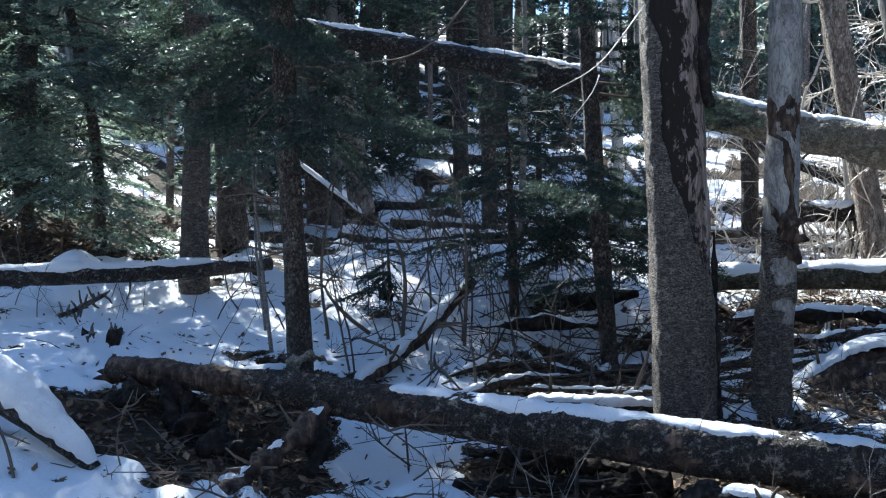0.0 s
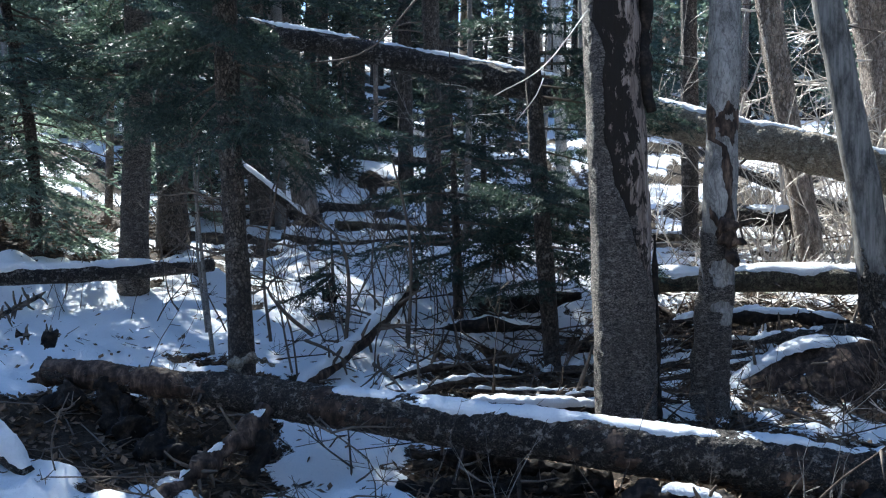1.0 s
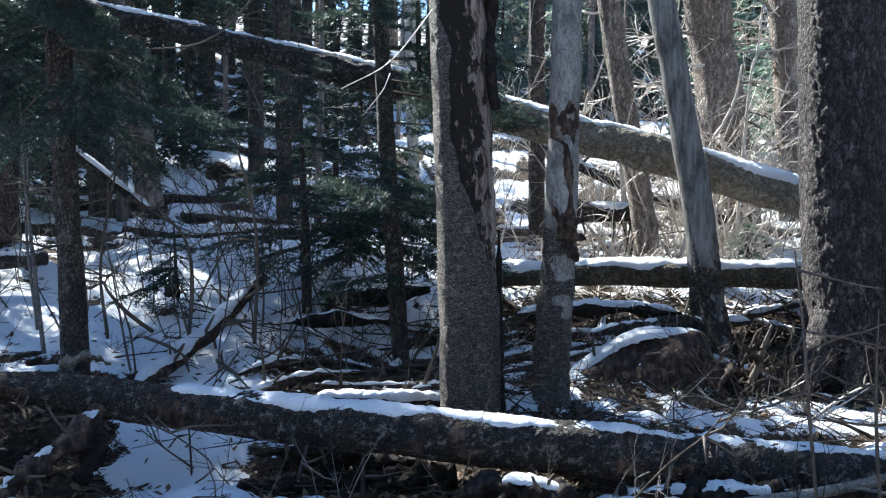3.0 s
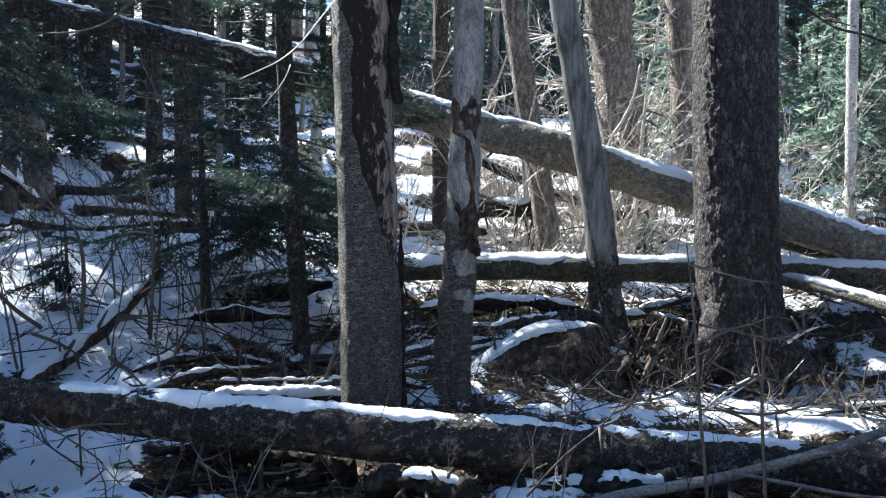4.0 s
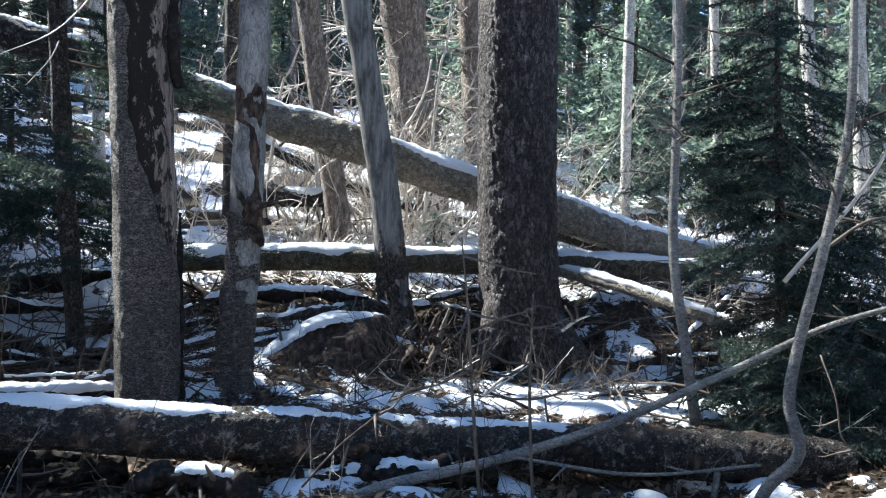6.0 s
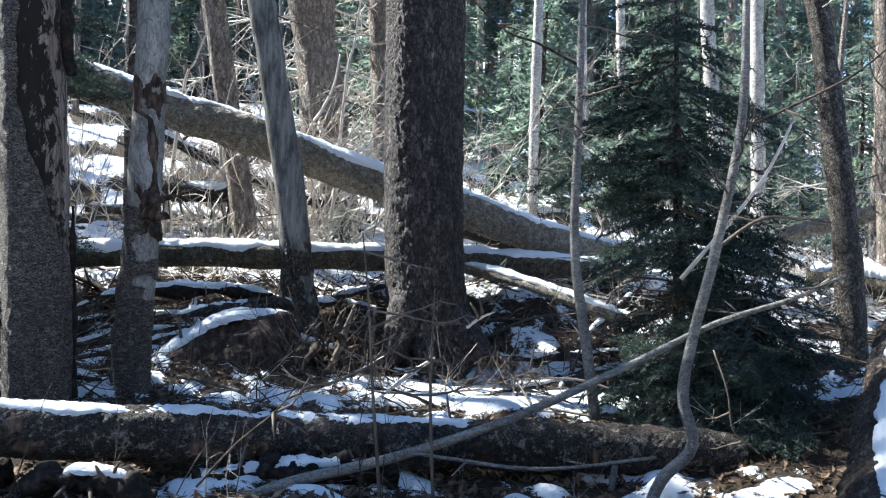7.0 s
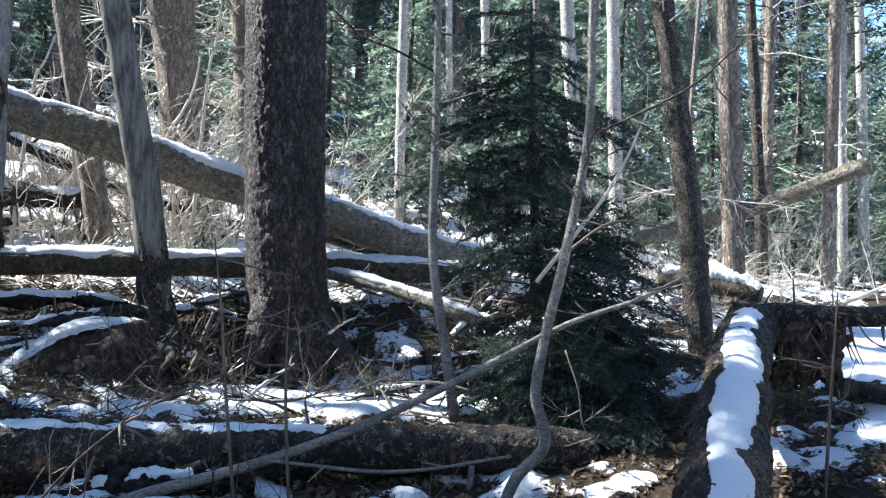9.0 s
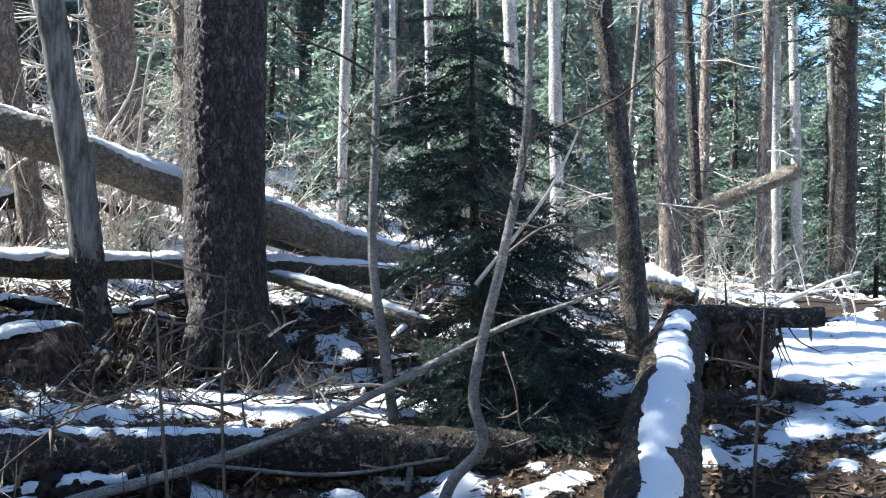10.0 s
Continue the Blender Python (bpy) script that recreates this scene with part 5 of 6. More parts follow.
def brush(name, label, centre, spread, count, height, material, seed, thick=0.006, lean=0.5):
    r = np.random.default_rng(seed)
    bag = Bag()
    c = np.asarray(centre, float)
    for i in range(count):
        x, y = c[0] + r.normal(0, spread[0]), c[1] + r.normal(0, spread[1])
        at = on_ground(x, y)
        h = height * r.uniform(0.35, 1.2)
        d = np.array([r.normal(0, lean), r.normal(0, lean), 1.0])
        pts = [at]
        for k in range(4):
            d = d + r.normal(0, 0.13, 3)
            pts.append(pts[-1] + d / np.linalg.norm(d) * h / 4)
        th = thick * r.uniform(0.6, 1.5)
        bag.add(*tube(pts, [th, th * 0.3], 4, 0.1, closed=False)[:2])
        for j in range(int(2 + h * 4)):
            k = r.integers(1, 4)
            o = pts[k] + (pts[k + 1] - pts[k]) * r.uniform(0, 1)
            e = d * 0.7 + r.normal(0, 0.7, 3)
            e /= np.linalg.norm(e)
            l2 = h * r.uniform(0.1, 0.35)
            bag.add(*tube([o, o + e * l2 * 0.5 + r.normal(0, 0.015, 3), o + e * l2 + r.normal(0, 0.03, 3)], [th * 0.5, th * 0.25], 3, 0.1, closed=False)[:2])
    return tagged(part(name, bag.mesh(name, material)), label, "brush", kind="stuff")


brush("brush", "bare brown brush between snow and log", (0.3, 8.7), (0.9, 0.8), 36, 1.3, M_TWIG, 71, 0.008, 0.35)
brush("brush", "bare twigs by the root mound", (4.6, 7.2), (0.55, 0.45), 20, 0.7, M_TWIG, 72, lean=0.6)
brush("brush", "dry pale brush in the sun", (7.2, 11.5), (1.2, 0.8), 34, 1.9, M_DRY, 73, 0.009)
brush("brush", "dry pale brush in the open wood", (12.5, 6.2), (1.3, 1.3), 40, 1.2, M_GREY_TWIG, 74, 0.005)
brush("brush", "thin bare stems in the snow", (-2.8, 8.6), (1.2, 1.0), 26, 0.9, M_TWIG, 75, 0.004)
brush("brush", "bare brush round the trees", (6.6, 8.6), (1.0, 0.8), 20, 0.8, M_TWIG, 76)
brush("brush", "dry pale brush behind the propped trunk", (4.4, 11.6), (1.4, 0.7), 24, 1.6, M_DRY, 77, 0.009)
brush("brush", "tall tangle of pale dry stems before a stout trunk", (5.75, 10.45), (0.42, 0.20), 44, 2.3, M_DRY, 181, 0.012, 0.42)
brush("brush", "tall pale dry stems among leaning trunks", (4.75, 10.75), (0.40, 0.25), 26, 2.2, M_DRY, 182, 0.011, 0.42)
brush("brush", "bare brush on the far bank", (1.0, 11.5), (1.8, 0.9), 30, 1.2, M_TWIG, 78)
brush("brush", "dry brush beyond the thick trunk", (9.6, 7.6), (1.2, 1.2), 26, 0.9, M_GREY_TWIG, 79, 0.005)
brush("brush", "thin stems in front of the trees", (3.9, 6.3), (1.1, 0.35), 16, 0.8, M_TWIG, 80)


for k, (bx, by, n_, h_, m_) in enumerate(((4.24, 6.84, 14, 0.8, M_DARK), (4.51, 6.46, 9, 0.6, M_TWIG), (3.37, 6.60, 12, 0.7, M_DARK), (3.51, 6.53, 9, 0.5, M_DARK))):
    brush("brush", "thin bare twigs at the foot of the trees", (bx, by), (0.22, 0.2), n_, h_, m_, 820 + k, 0.0045, 0.55)
for k in range(8):
    bx, by = 5.35 * math.sin(radians(2 + 6.5 * k)), 5.35 * math.cos(radians(2 + 6.5 * k))
    brush("brush", "thin bare twigs in front of the long trunk", (bx, by), (0.12, 0.1), 3, 0.75, (M_TWIG, M_ASPEN, M_DARK)[k % 3], 840 + k, 0.004, 0.3)


def scatter(r, count, az, dist, want_snow=None):
    """Places on the ground in a stretch of bearings and distances; want_snow: 0 to keep off the snow, 1 to keep on it."""
    out = []
    while len(out) < count:
        a, d = radians(r.uniform(*az)), math.sqrt(r.uniform(dist[0] ** 2, dist[1] ** 2))
        x, y = d * math.sin(a), d * math.cos(a)
        if want_snow is not None:
            s = float(snow_amount(np.float64(x), np.float64(y)))
            if (s > 0.47) != bool(want_snow) and r.uniform() > 0.03:
                continue
        s = float(snow_amount(np.float64(x), np.float64(y)))
        out.append((x, y, float(ground_z(x, y)) + 0.05 * min(max((s - 0.42) / 0.2, 0), 1)))
    return np.array(out)


def leaves(name, label, count, az, dist, seed, size=(0.02, 0.045), want_snow=None):
    r = np.random.default_rng(seed)
    at = scatter(r, count, az, dist, want_snow)
    bag = Bag()
    for o in at:
        q = np.array(Euler((r.normal(0, 0.5), r.normal(0, 0.5), r.uniform(0, 6.28))).to_matrix())
        s = r.uniform(*size)
        v = np.array([[-1, 0, 0.1], [0, -0.55, 0.25], [1, 0, 0.3], [0, 0.55, 0.25], [0, 0, 0]]) * s
        bag.add(v @ q.T + o + [0, 0, 0.012], None, [[0, 1, 4], [1, 2, 4], [2, 3, 4], [3, 0, 4]])
    tagged(part(name, bag.mesh(name, M_LEAF, smooth=False)), label, "leaves", kind="stuff")


def sticks(name, label, count, az, dist, seed, length=(0.1, 0.7), thick=(0.003, 0.009), material=None, want_snow=None, tilt=0.25):
    r = np.random.default_rng(seed)
    at = scatter(r, count, az, dist, want_snow)
    bag = Bag()
    for o in at:
        ln, th = r.uniform(*length), r.uniform(*thick)
        a = r.uniform(0, 6.28)
        d = np.array([math.cos(a), math.sin(a), abs(r.normal(0, tilt))]) * ln / 2
        b = r.normal(0, 0.04 * ln, 3) + [0, 0, 0.03 * ln]
        pts = np.array([o - d * [1, 1, 0], o + b, o + d]) + [0, 0, th]
        pts[0][2] = ground_z(pts[0][0], pts[0][1]) + 0.01
        bag.add(*tube(pts, [th, th * 0.5], 4 if th > 0.006 else 3, 0.15, closed=False)[:2])
        if ln > 0.4:
            for k in range(3):
                e = d / ln * 2 + r.normal(0, 0.6, 3)
                e[2] = abs(e[2])
                e /= np.linalg.norm(e)
                c0 = pts[1] + (pts[2] - pts[1]) * r.uniform(0, 0.8)
                bag.add(*tube([c0, c0 + e * ln * 0.15 + r.normal(0, 0.01, 3), c0 + e * ln * 0.28], [th * 0.5, th * 0.3], 3, 0.1, closed=False)[:2])
    tagged(part(name, bag.mesh(name, material or M_TWIG)), label, "twigs", kind="stuff")


sticks("twig_litter", "dark dead branches over the bank", 22, (2, 17), (7.4, 10.4), 800, (0.4, 1.6), (0.006, 0.016), M_DARK, tilt=0.35)
sticks("twig_litter", "dark dead branches in the hollow", 34, (-4, 24), (6.0, 7.6), 801, (0.3, 1.2), (0.004, 0.012), M_DARK, tilt=0.3)
leaves("leaf_litter", "brown fallen leaves on the forest floor", 9000, (-32, 80), (5.0, 9.5), 81, want_snow=0)
leaves("leaf_litter", "brown sunlit leaves under the far firs", 1800, (-32, -12), (10.5, 15.5), 812, (0.03, 0.07), want_snow=0)
leaves("leaf_litter", "scattered dry leaves on the snow", 170, (-32, 80), (5.0, 10.5), 82, (0.012, 0.03), want_snow=1)
sticks("twig_litter", "dark twigs strewn over the litter", 2400, (-32, 80), (5.0, 10), 83, (0.05, 0.35), (0.002, 0.007), want_snow=0)
sticks("twig_litter", "small twigs and needles on the snow", 420, (-32, 80), (5.5, 11), 84, (0.04, 0.3), (0.002, 0.006), want_snow=1)
sticks("twig_litter", "dry pale twigs in the sunny brush", 800, (18, 66), (10.0, 13.5), 85, (0.3, 1.3), (0.004, 0.011), M_DRY, tilt=0.5)
sticks("twig_litter", "tangled dead branches on the bank", 18, (2, 17), (7.3, 9.8), 86, (0.4, 1.6), (0.006, 0.018), M_TWIG, tilt=0.3)
sticks("twig_litter", "tangled dead branches round the root mound", 26, (15, 38), (7.2, 9.4), 87, (0.3, 1.3), (0.004, 0.014), M_DARK, tilt=0.55)
sticks("twig_litter", "dead branches in the hollow under the log", 40, (-18, 3), (5.1, 6.8), 88, (0.2, 0.8), (0.004, 0.010), M_TWIG, tilt=0.3)
sticks("twig_litter", "dead branches among the far logs", 70, (40, 60), (7.2, 11), 89, (0.4, 1.5), (0.005, 0.014), M_TWIG, tilt=0.4)

sticks("twig_litter", "brown dead twigs under the mossy trunk", 220, (15, 36), (8.6, 10.2), 854, (0.2, 0.9), (0.004, 0.012), M_TORN, tilt=0.4)
leaves("leaf_litter", "brown leaves strewn between the logs", 1500, (14, 60), (8.4, 11.0), 813, (0.025, 0.05))
sticks("twig_litter", "grey and brown dead twigs lying criss-cross over snow and litter", 230, (10, 40), (6.6, 10.2), 850, (0.25, 1.1), (0.003, 0.008), M_TWIG, tilt=0.45)
sticks("twig_litter", "bleached dead twigs lying criss-cross over snow and litter", 40, (12, 56), (6.6, 10.5), 851, (0.25, 1.0), (0.003, 0.008), M_DRY, tilt=0.5)
sticks("twig_litter", "dead twigs among the logs past the spruce", 260, (38, 60), (6.8, 11), 852, (0.25, 1.0), (0.003, 0.009), M_TWIG, tilt=0.5)
sticks("twig_litter", "thin dead twigs on the snowy bank", 160, (-8, 12), (7.5, 14), 853, (0.3, 1.2), (0.003, 0.008), M_DARK, tilt=0.5)


def thin_stem(label, line, px_r, material, name="thin_stem", twigs=4, seed=0):
    standing(name, label, line, px_r, material, seed, sides=8, step=0.06, rough=0.05, limbs=twigs, limb_from=0.5, limb_len=(0.15, 0.5), category="stem")


thin_stem("thin pale bare stem in the snow", [(-1.38, 7.96, 0.33), (-1.46, 7.94, 1.03), (-1.53, 7.93, 1.71), (-1.58, 7.92, 2.43)], [0.02, 0.017, 0.014, 0.008], M_ASPEN, twigs=6, seed=1)
thin_stem("thin pale bare stem in the snow", [(-1.45, 8.05, 0.51), (-1.54, 8.03, 1.32), (-1.52, 8.03, 2.15)], [0.015, 0.012, 0.007], M_ASPEN, twigs=5, seed=2)
thin_stem("thin brown bare stem", [(0.28, 8.42, 0.35), (0.28, 8.42, 1.33), (0.06, 8.42, 2.25)], [0.018, 0.015, 0.007], M_TWIG, twigs=7, seed=3)
thin_stem("thin brown bare stem", [(-0.89, 7.94, 0.45), (-0.95, 7.93, 1.08), (-0.83, 7.95, 1.91)], [0.016, 0.013, 0.007], M_TWIG, twigs=6, seed=4)
thin_stem("thick bent brown stem", [(-0.27, 8.21, 0.43), (-0.25, 8.21, 0.93), (-0.32, 8.20, 1.28), (-0.54, 8.18, 1.53)], [0.02, 0.018, 0.014, 0.008], M_TWIG, twigs=5, seed=5)
thin_stem("thick bent brown stem", [(-0.53, 7.88, 0.51), (-0.73, 7.76, 0.69), (-0.89, 7.74, 0.90), (-0.82, 7.75, 1.00)], [0.02, 0.018, 0.014, 0.01], M_TWIG, twigs=3, seed=6)
thin_stem("slender upright stem before the log", [(3.23, 4.38, -0.20), (3.17, 4.41, 0.43), (3.14, 4.43, 0.86), (3.09, 4.45, 1.29)], [0.011, 0.010, 0.008, 0.004], M_TWIG, twigs=5, seed=7)
thin_stem("slender upright stem before the log", [(3.51, 4.26, -0.22), (3.48, 4.29, 0.42), (3.48, 4.29, 0.99)], [0.010, 0.009, 0.004], M_TWIG, twigs=5, seed=8)
thin_stem("slender upright stem by the thick trunk", [(5.73, 2.24, -0.05), (5.73, 2.23, 0.54), (5.74, 2.22, 1.12)], [0.011, 0.009, 0.004], M_TWIG, twigs=4, seed=9)
thin_stem("dry pale leaning branch", [(5.91, 4.65, 1.04), (6.24, 4.25, 1.76), (6.41, 4.03, 2.39)], [0.018, 0.014, 0.007], M_DRY, twigs=5, seed=10)
thin_stem("stick under the log", [(0.55, 5.43, -0.11), (0.61, 5.53, 0.08)], [0.013, 0.009], M_DARK, twigs=2, seed=11)
thin_stem("stick under the log", [(0.93, 5.40, -0.22), (0.94, 5.50, 0.03)], [0.014, 0.010], M_DARK, twigs=2, seed=12)
for k, (foot, *pts) in enumerate([((4.62, 10.50), (4.47, 10.53, 2.71), (4.40, 10.58, 3.18), (4.33, 10.62, 3.66), (4.24, 10.67, 4.20)),
                                  ((5.10, 10.20), (5.40, 10.07, 2.35), (5.55, 10.01, 2.68), (5.67, 9.95, 2.99), (5.73, 9.93, 3.37)),
                                  ((3.95, 10.80), (4.11, 10.71, 2.83), (4.22, 10.66, 3.18), (4.31, 10.62, 3.48)),
                                  ((5.70, 9.98), (5.81, 9.89, 3.10), (5.88, 9.86, 3.51), (5.93, 9.85, 4.05))]):
    line = [tuple(on_ground(*foot)), *pts]
    thin_stem("crooked pale dead stem leaning in the sun", line, list(np.linspace(0.030, 0.012, len(line))), M_DRY, twigs=9, seed=190 + k)
thin_stem("stick under the bent sapling", [(4.82, 4.18, -0.37), (4.84, 4.17, -0.13)], [0.022, 0.02], M_ASPEN, twigs=0, seed=13)

r_ = np.random.default_rng(612)
for k in range(27):
    zone = ((3, 18, 7.2, 9.8), (16, 33, 8.3, 9.8), (42, 56, 7.8, 10.0))[k % 3]
    az_, d_, turn_, ln_ = radians(r_.uniform(zone[0], zone[1])), r_.uniform(zone[2], zone[3]), 0.0, r_.uniform(0.7, 2.0)
    turn_ = -az_ + radians(float(np.clip(r_.normal(0, 42), -65, 65)))
    rad_ = r_.uniform(0.018, 0.05)
    c_, s_ = np.array([d_ * math.sin(az_), d_ * math.cos(az_)]), np.array([math.cos(turn_), math.sin(turn_)]) * ln_ / 2
    bend = r_.normal(0, 0.05 * ln_, (4, 3)) * [1, 1, 0.15]
    pts = [on_ground(*(c_ + s_ * f), sink=-rad_ * 1.4) + bend[i_] + [0, 0, 0.03] for i_, f in enumerate((-1, -0.35, 0.35, 1))]
    fallen_log("crooked dead branch with snow on the forest floor", [tuple(q) for q in pts], [rad_ * 0.5, rad_, rad_ * 0.9, rad_ * 0.4], (M_DARK, M_LOG_BARK, M_TORN)[k % 3], 700 + k, sides=14, step=0.04, rough=0.2, stub=7, name="dead_branch", ln=(0.08, 0.4), group="crooked dead branches", scale=16.0,
               snow=dict(label="thin line of snow on a dead branch", thick=0.05, cover=0.52, width=0.9, step=0.03, across=9))

thin_stem("long thin twig lying over snow and litter", [(-2.21, 5.56, -0.00), (-1.87, 5.51, -0.02), (-1.28, 5.38, -0.15)], [0.006, 0.006, 0.003], M_TWIG, twigs=4, seed=20)
thin_stem("long pale twig lying over the snow", [(-2.54, 5.55, -0.04), (-2.11, 5.51, -0.07), (-1.64, 5.47, -0.08)], [0.005, 0.007, 0.003], M_DRY, twigs=3, seed=21)
thin_stem("thin arched twig rising from the litter", [(-1.66, 5.32, -0.19), (-1.76, 5.37, 0.06), (-1.76, 5.42, 0.23), (-1.70, 5.47, 0.41)], [0.006, 0.005, 0.003], M_TWIG, twigs=2, seed=22)
thin_stem("thin leaning stem at the edge of the hollow", [(-2.20, 5.06, -0.19), (-2.27, 5.11, 0.08), (-2.38, 5.16, 0.31)], [0.010, 0.009, 0.006], M_TWIG, twigs=3, seed=23)
thin_stem("thin twig leaning on the long trunk", [(-0.03, 5.50, -0.12), (0.07, 5.50, -0.02), (-0.14, 5.55, 0.14), (-0.28, 5.60, 0.21)], [0.006, 0.005, 0.003], M_TWIG, twigs=3, seed=24)
thin_stem("thin dark twig across the front of the long trunk", [(2.19, 4.45, -0.03), (2.38, 4.43, 0.17), (2.59, 4.40, 0.34), (2.69, 4.36, 0.49)], [0.007, 0.006, 0.003], M_DARK, twigs=4, seed=25)
thin_stem("crooked pale twig in front of the spruce", [(3.70, 5.23, 0.20), (3.85, 5.17, 0.31), (4.07, 5.13, 0.46)], [0.007, 0.006, 0.003], M_DRY, twigs=3, seed=26)

# ---- small things ----
fallen_log("lichen-covered piece of rotten wood on the snow", [(-1.04, 6.80, 0.41), (-0.88, 6.83, 0.43), (-0.70, 6.86, 0.40)], [0.02, 0.032, 0.018], M_PALE_LOG, 101, rough=1.1, name="rotten_wood", step=0.015, scale=25.0)
fallen_log("short dead branch with stubs lying on the snow", [(-3.16, 7.82, 0.64), (-3.05, 7.97, 0.70), (-2.89, 8.14, 0.81)], [0.014, 0.018, 0.01], M_LOG_BARK, 102, rough=0.3, stub=30, name="dead_branch", ln=(0.05, 0.14))
fallen_log("dark clod of bark sticking out of the snow", [(-2.56, 7.31, 0.53), (-2.46, 7.34, 0.51)], [0.05, 0.04], M_ROT, 103, rough=0.6, name="bark_clod", step=0.012, scale=22.0, stub=5, ln=(0.04, 0.1))
fallen_log("dark clod of bark sticking out of the snow", [(-2.77, 7.33, 0.55), (-2.68, 7.37, 0.54)], [0.035, 0.03], M_ROT, 104, rough=0.6, name="bark_clod", step=0.012, scale=22.0, stub=5, ln=(0.04, 0.1))
fallen_log("dark clod of bark sticking out of the snow", [(-0.56, 9.19, 0.74), (-0.43, 9.20, 0.74)], [0.07, 0.05], M_ROT, 105, rough=0.6, name="bark_clod", step=0.012, scale=22.0, stub=5, ln=(0.04, 0.1))
pale = thing("dead_branch", (9.39, 3.09, 1.23), "bleached dead branch in the sun", "branch")
for k, (pts, rr) in enumerate((([(9.39, 3.09, 1.24), (9.30, 3.33, 1.14), (9.20, 3.55, 1.01), (9.10, 3.77, 0.90)], [0.012, 0.018, 0.02, 0.022]), ([(9.30, 3.33, 1.14), (9.24, 3.20, 0.99), (9.17, 3.11, 0.79)], [0.014, 0.012, 0.007]),
                               ([(9.33, 3.24, 1.17), (9.28, 3.11, 0.97), (9.20, 3.04, 0.76)], [0.012, 0.010, 0.006]), ([(9.22, 3.50, 1.03), (9.11, 3.25, 1.08), (9.01, 2.96, 1.13)], [0.012, 0.010, 0.005]))):
    part("limb", tube_mesh("limb", pts, rr, M_DRY, (9.39, 3.09, 1.23), sides=8, step=0.05, rough=0.1, seed=k), pale)
broken = thing("broken_stub", (6.90, 3.53, 0.69), "splintered reddish wood at the broken trunk end", "stump")
for k, pts in enumerate(([(6.87, 3.58, 0.64), (6.87, 3.58, 0.79), (6.88, 3.57, 0.92)], [(6.95, 3.54, 0.64), (6.95, 3.55, 0.82), (6.94, 3.57, 0.99)], [(7.03, 3.52, 0.69), (7.03, 3.52, 0.79), (7.02, 3.53, 0.88)])):
    part("splinter", tube_mesh("splinter", pts, [0.05, 0.04, 0.012], M_RED, (6.90, 3.53, 0.69), sides=10, step=0.03, rough=0.25, seed=k, scale=25.0), broken)
roots = thing("root_tangle", (7.34, 3.05, 0.63), "tangle of dark roots hanging under a broken log", "roots")
r_ = np.random.default_rng(17)
hang = np.array([(7.13, 3.34, 0.87), (7.43, 2.86, 0.88)])
for k, (pts, rr) in enumerate((([(7.06, 3.35, 0.87), (7.09, 3.20, 0.55), (7.03, 3.20, 0.32)], [0.05, 0.07, 0.03]), ([(7.16, 3.17, 0.83), (7.19, 3.11, 0.59), (7.08, 3.11, 0.39)], [0.06, 0.08, 0.04]),
                               ([(7.29, 3.03, 0.81), (7.27, 2.95, 0.57), (7.22, 2.83, 0.34)], [0.05, 0.055, 0.02]), ([(7.09, 3.20, 0.72), (7.18, 3.02, 0.64), (7.27, 2.83, 0.75)], [0.03, 0.05, 0.02]))):
    part("root", tube_mesh("root", pts, rr, M_TORN, (7.34, 3.05, 0.63), sides=26, step=0.015, rough=0.5, seed=70 + k, scale=18.0), roots)
for k, (pts, rr) in enumerate((([(6.95, 3.35, 0.29), (7.09, 3.19, 0.49), (7.24, 3.02, 0.46), (7.24, 2.78, 0.32)], [0.04, 0.10, 0.09, 0.03]), ([(7.11, 3.37, 0.63), (7.20, 3.20, 0.75), (7.37, 2.97, 0.73)], [0.05, 0.08, 0.04]))):
    part("root_plate", tube_mesh("root_plate", pts, rr, M_TORN, (7.34, 3.05, 0.63), sides=60, step=0.012, rough=0.4, seed=90 + k, scale=30.0), roots, "torn clump of roots and earth")
for k in range(34):
    at = hang[0] + (hang[1] - hang[0]) * r_.uniform(0, 1)
    d_ = np.array([r_.normal(0, 1.0), r_.normal(0, 0.5), -0.8])
    ln_ = r_.uniform(0.12, 0.35)
    mid_ = at + d_ * ln_ * 0.5 + r_.normal(0, 0.05, 3)
    part("root", tube_mesh("root", [at, mid_, mid_ + (d_ + r_.normal(0, 0.6, 3)) * ln_ * 0.5], [r_.uniform(0.006, 0.02), 0.008, 0.003], (M_TORN, M_TWIG, M_RED)[k % 3], (7.34, 3.05, 0.63), sides=7, step=0.04, rough=0.2, seed=k, scale=20.0), roots)
for k, (a, b) in enumerate((((4.10, 5.86, 0.08), (4.41, 5.65, 0.38)), ((5.35, 6.57, 0.48), (5.54, 6.42, 0.63)), ((5.18, 5.84, 0.10), (5.51, 5.31, 0.01)), ((2.85, 6.80, 0.14), (3.30, 6.51, 0.02)), ((0.00, 7.32, 0.35), (0.25, 7.12, 0.16)), ((-0.56, 7.58, 0.50), (-0.19, 7.51, 0.32)))):
    fallen_log("bare fallen stick on the forest floor", [a, tuple((np.array(a) + np.array(b)) / 2 + [0, 0, 0.02]), b], [0.014, 0.013, 0.006], (M_DRY, M_TWIG)[k > 1], 110 + k, sides=8, rough=0.1, stub=3, name="stick", group="fallen sticks")

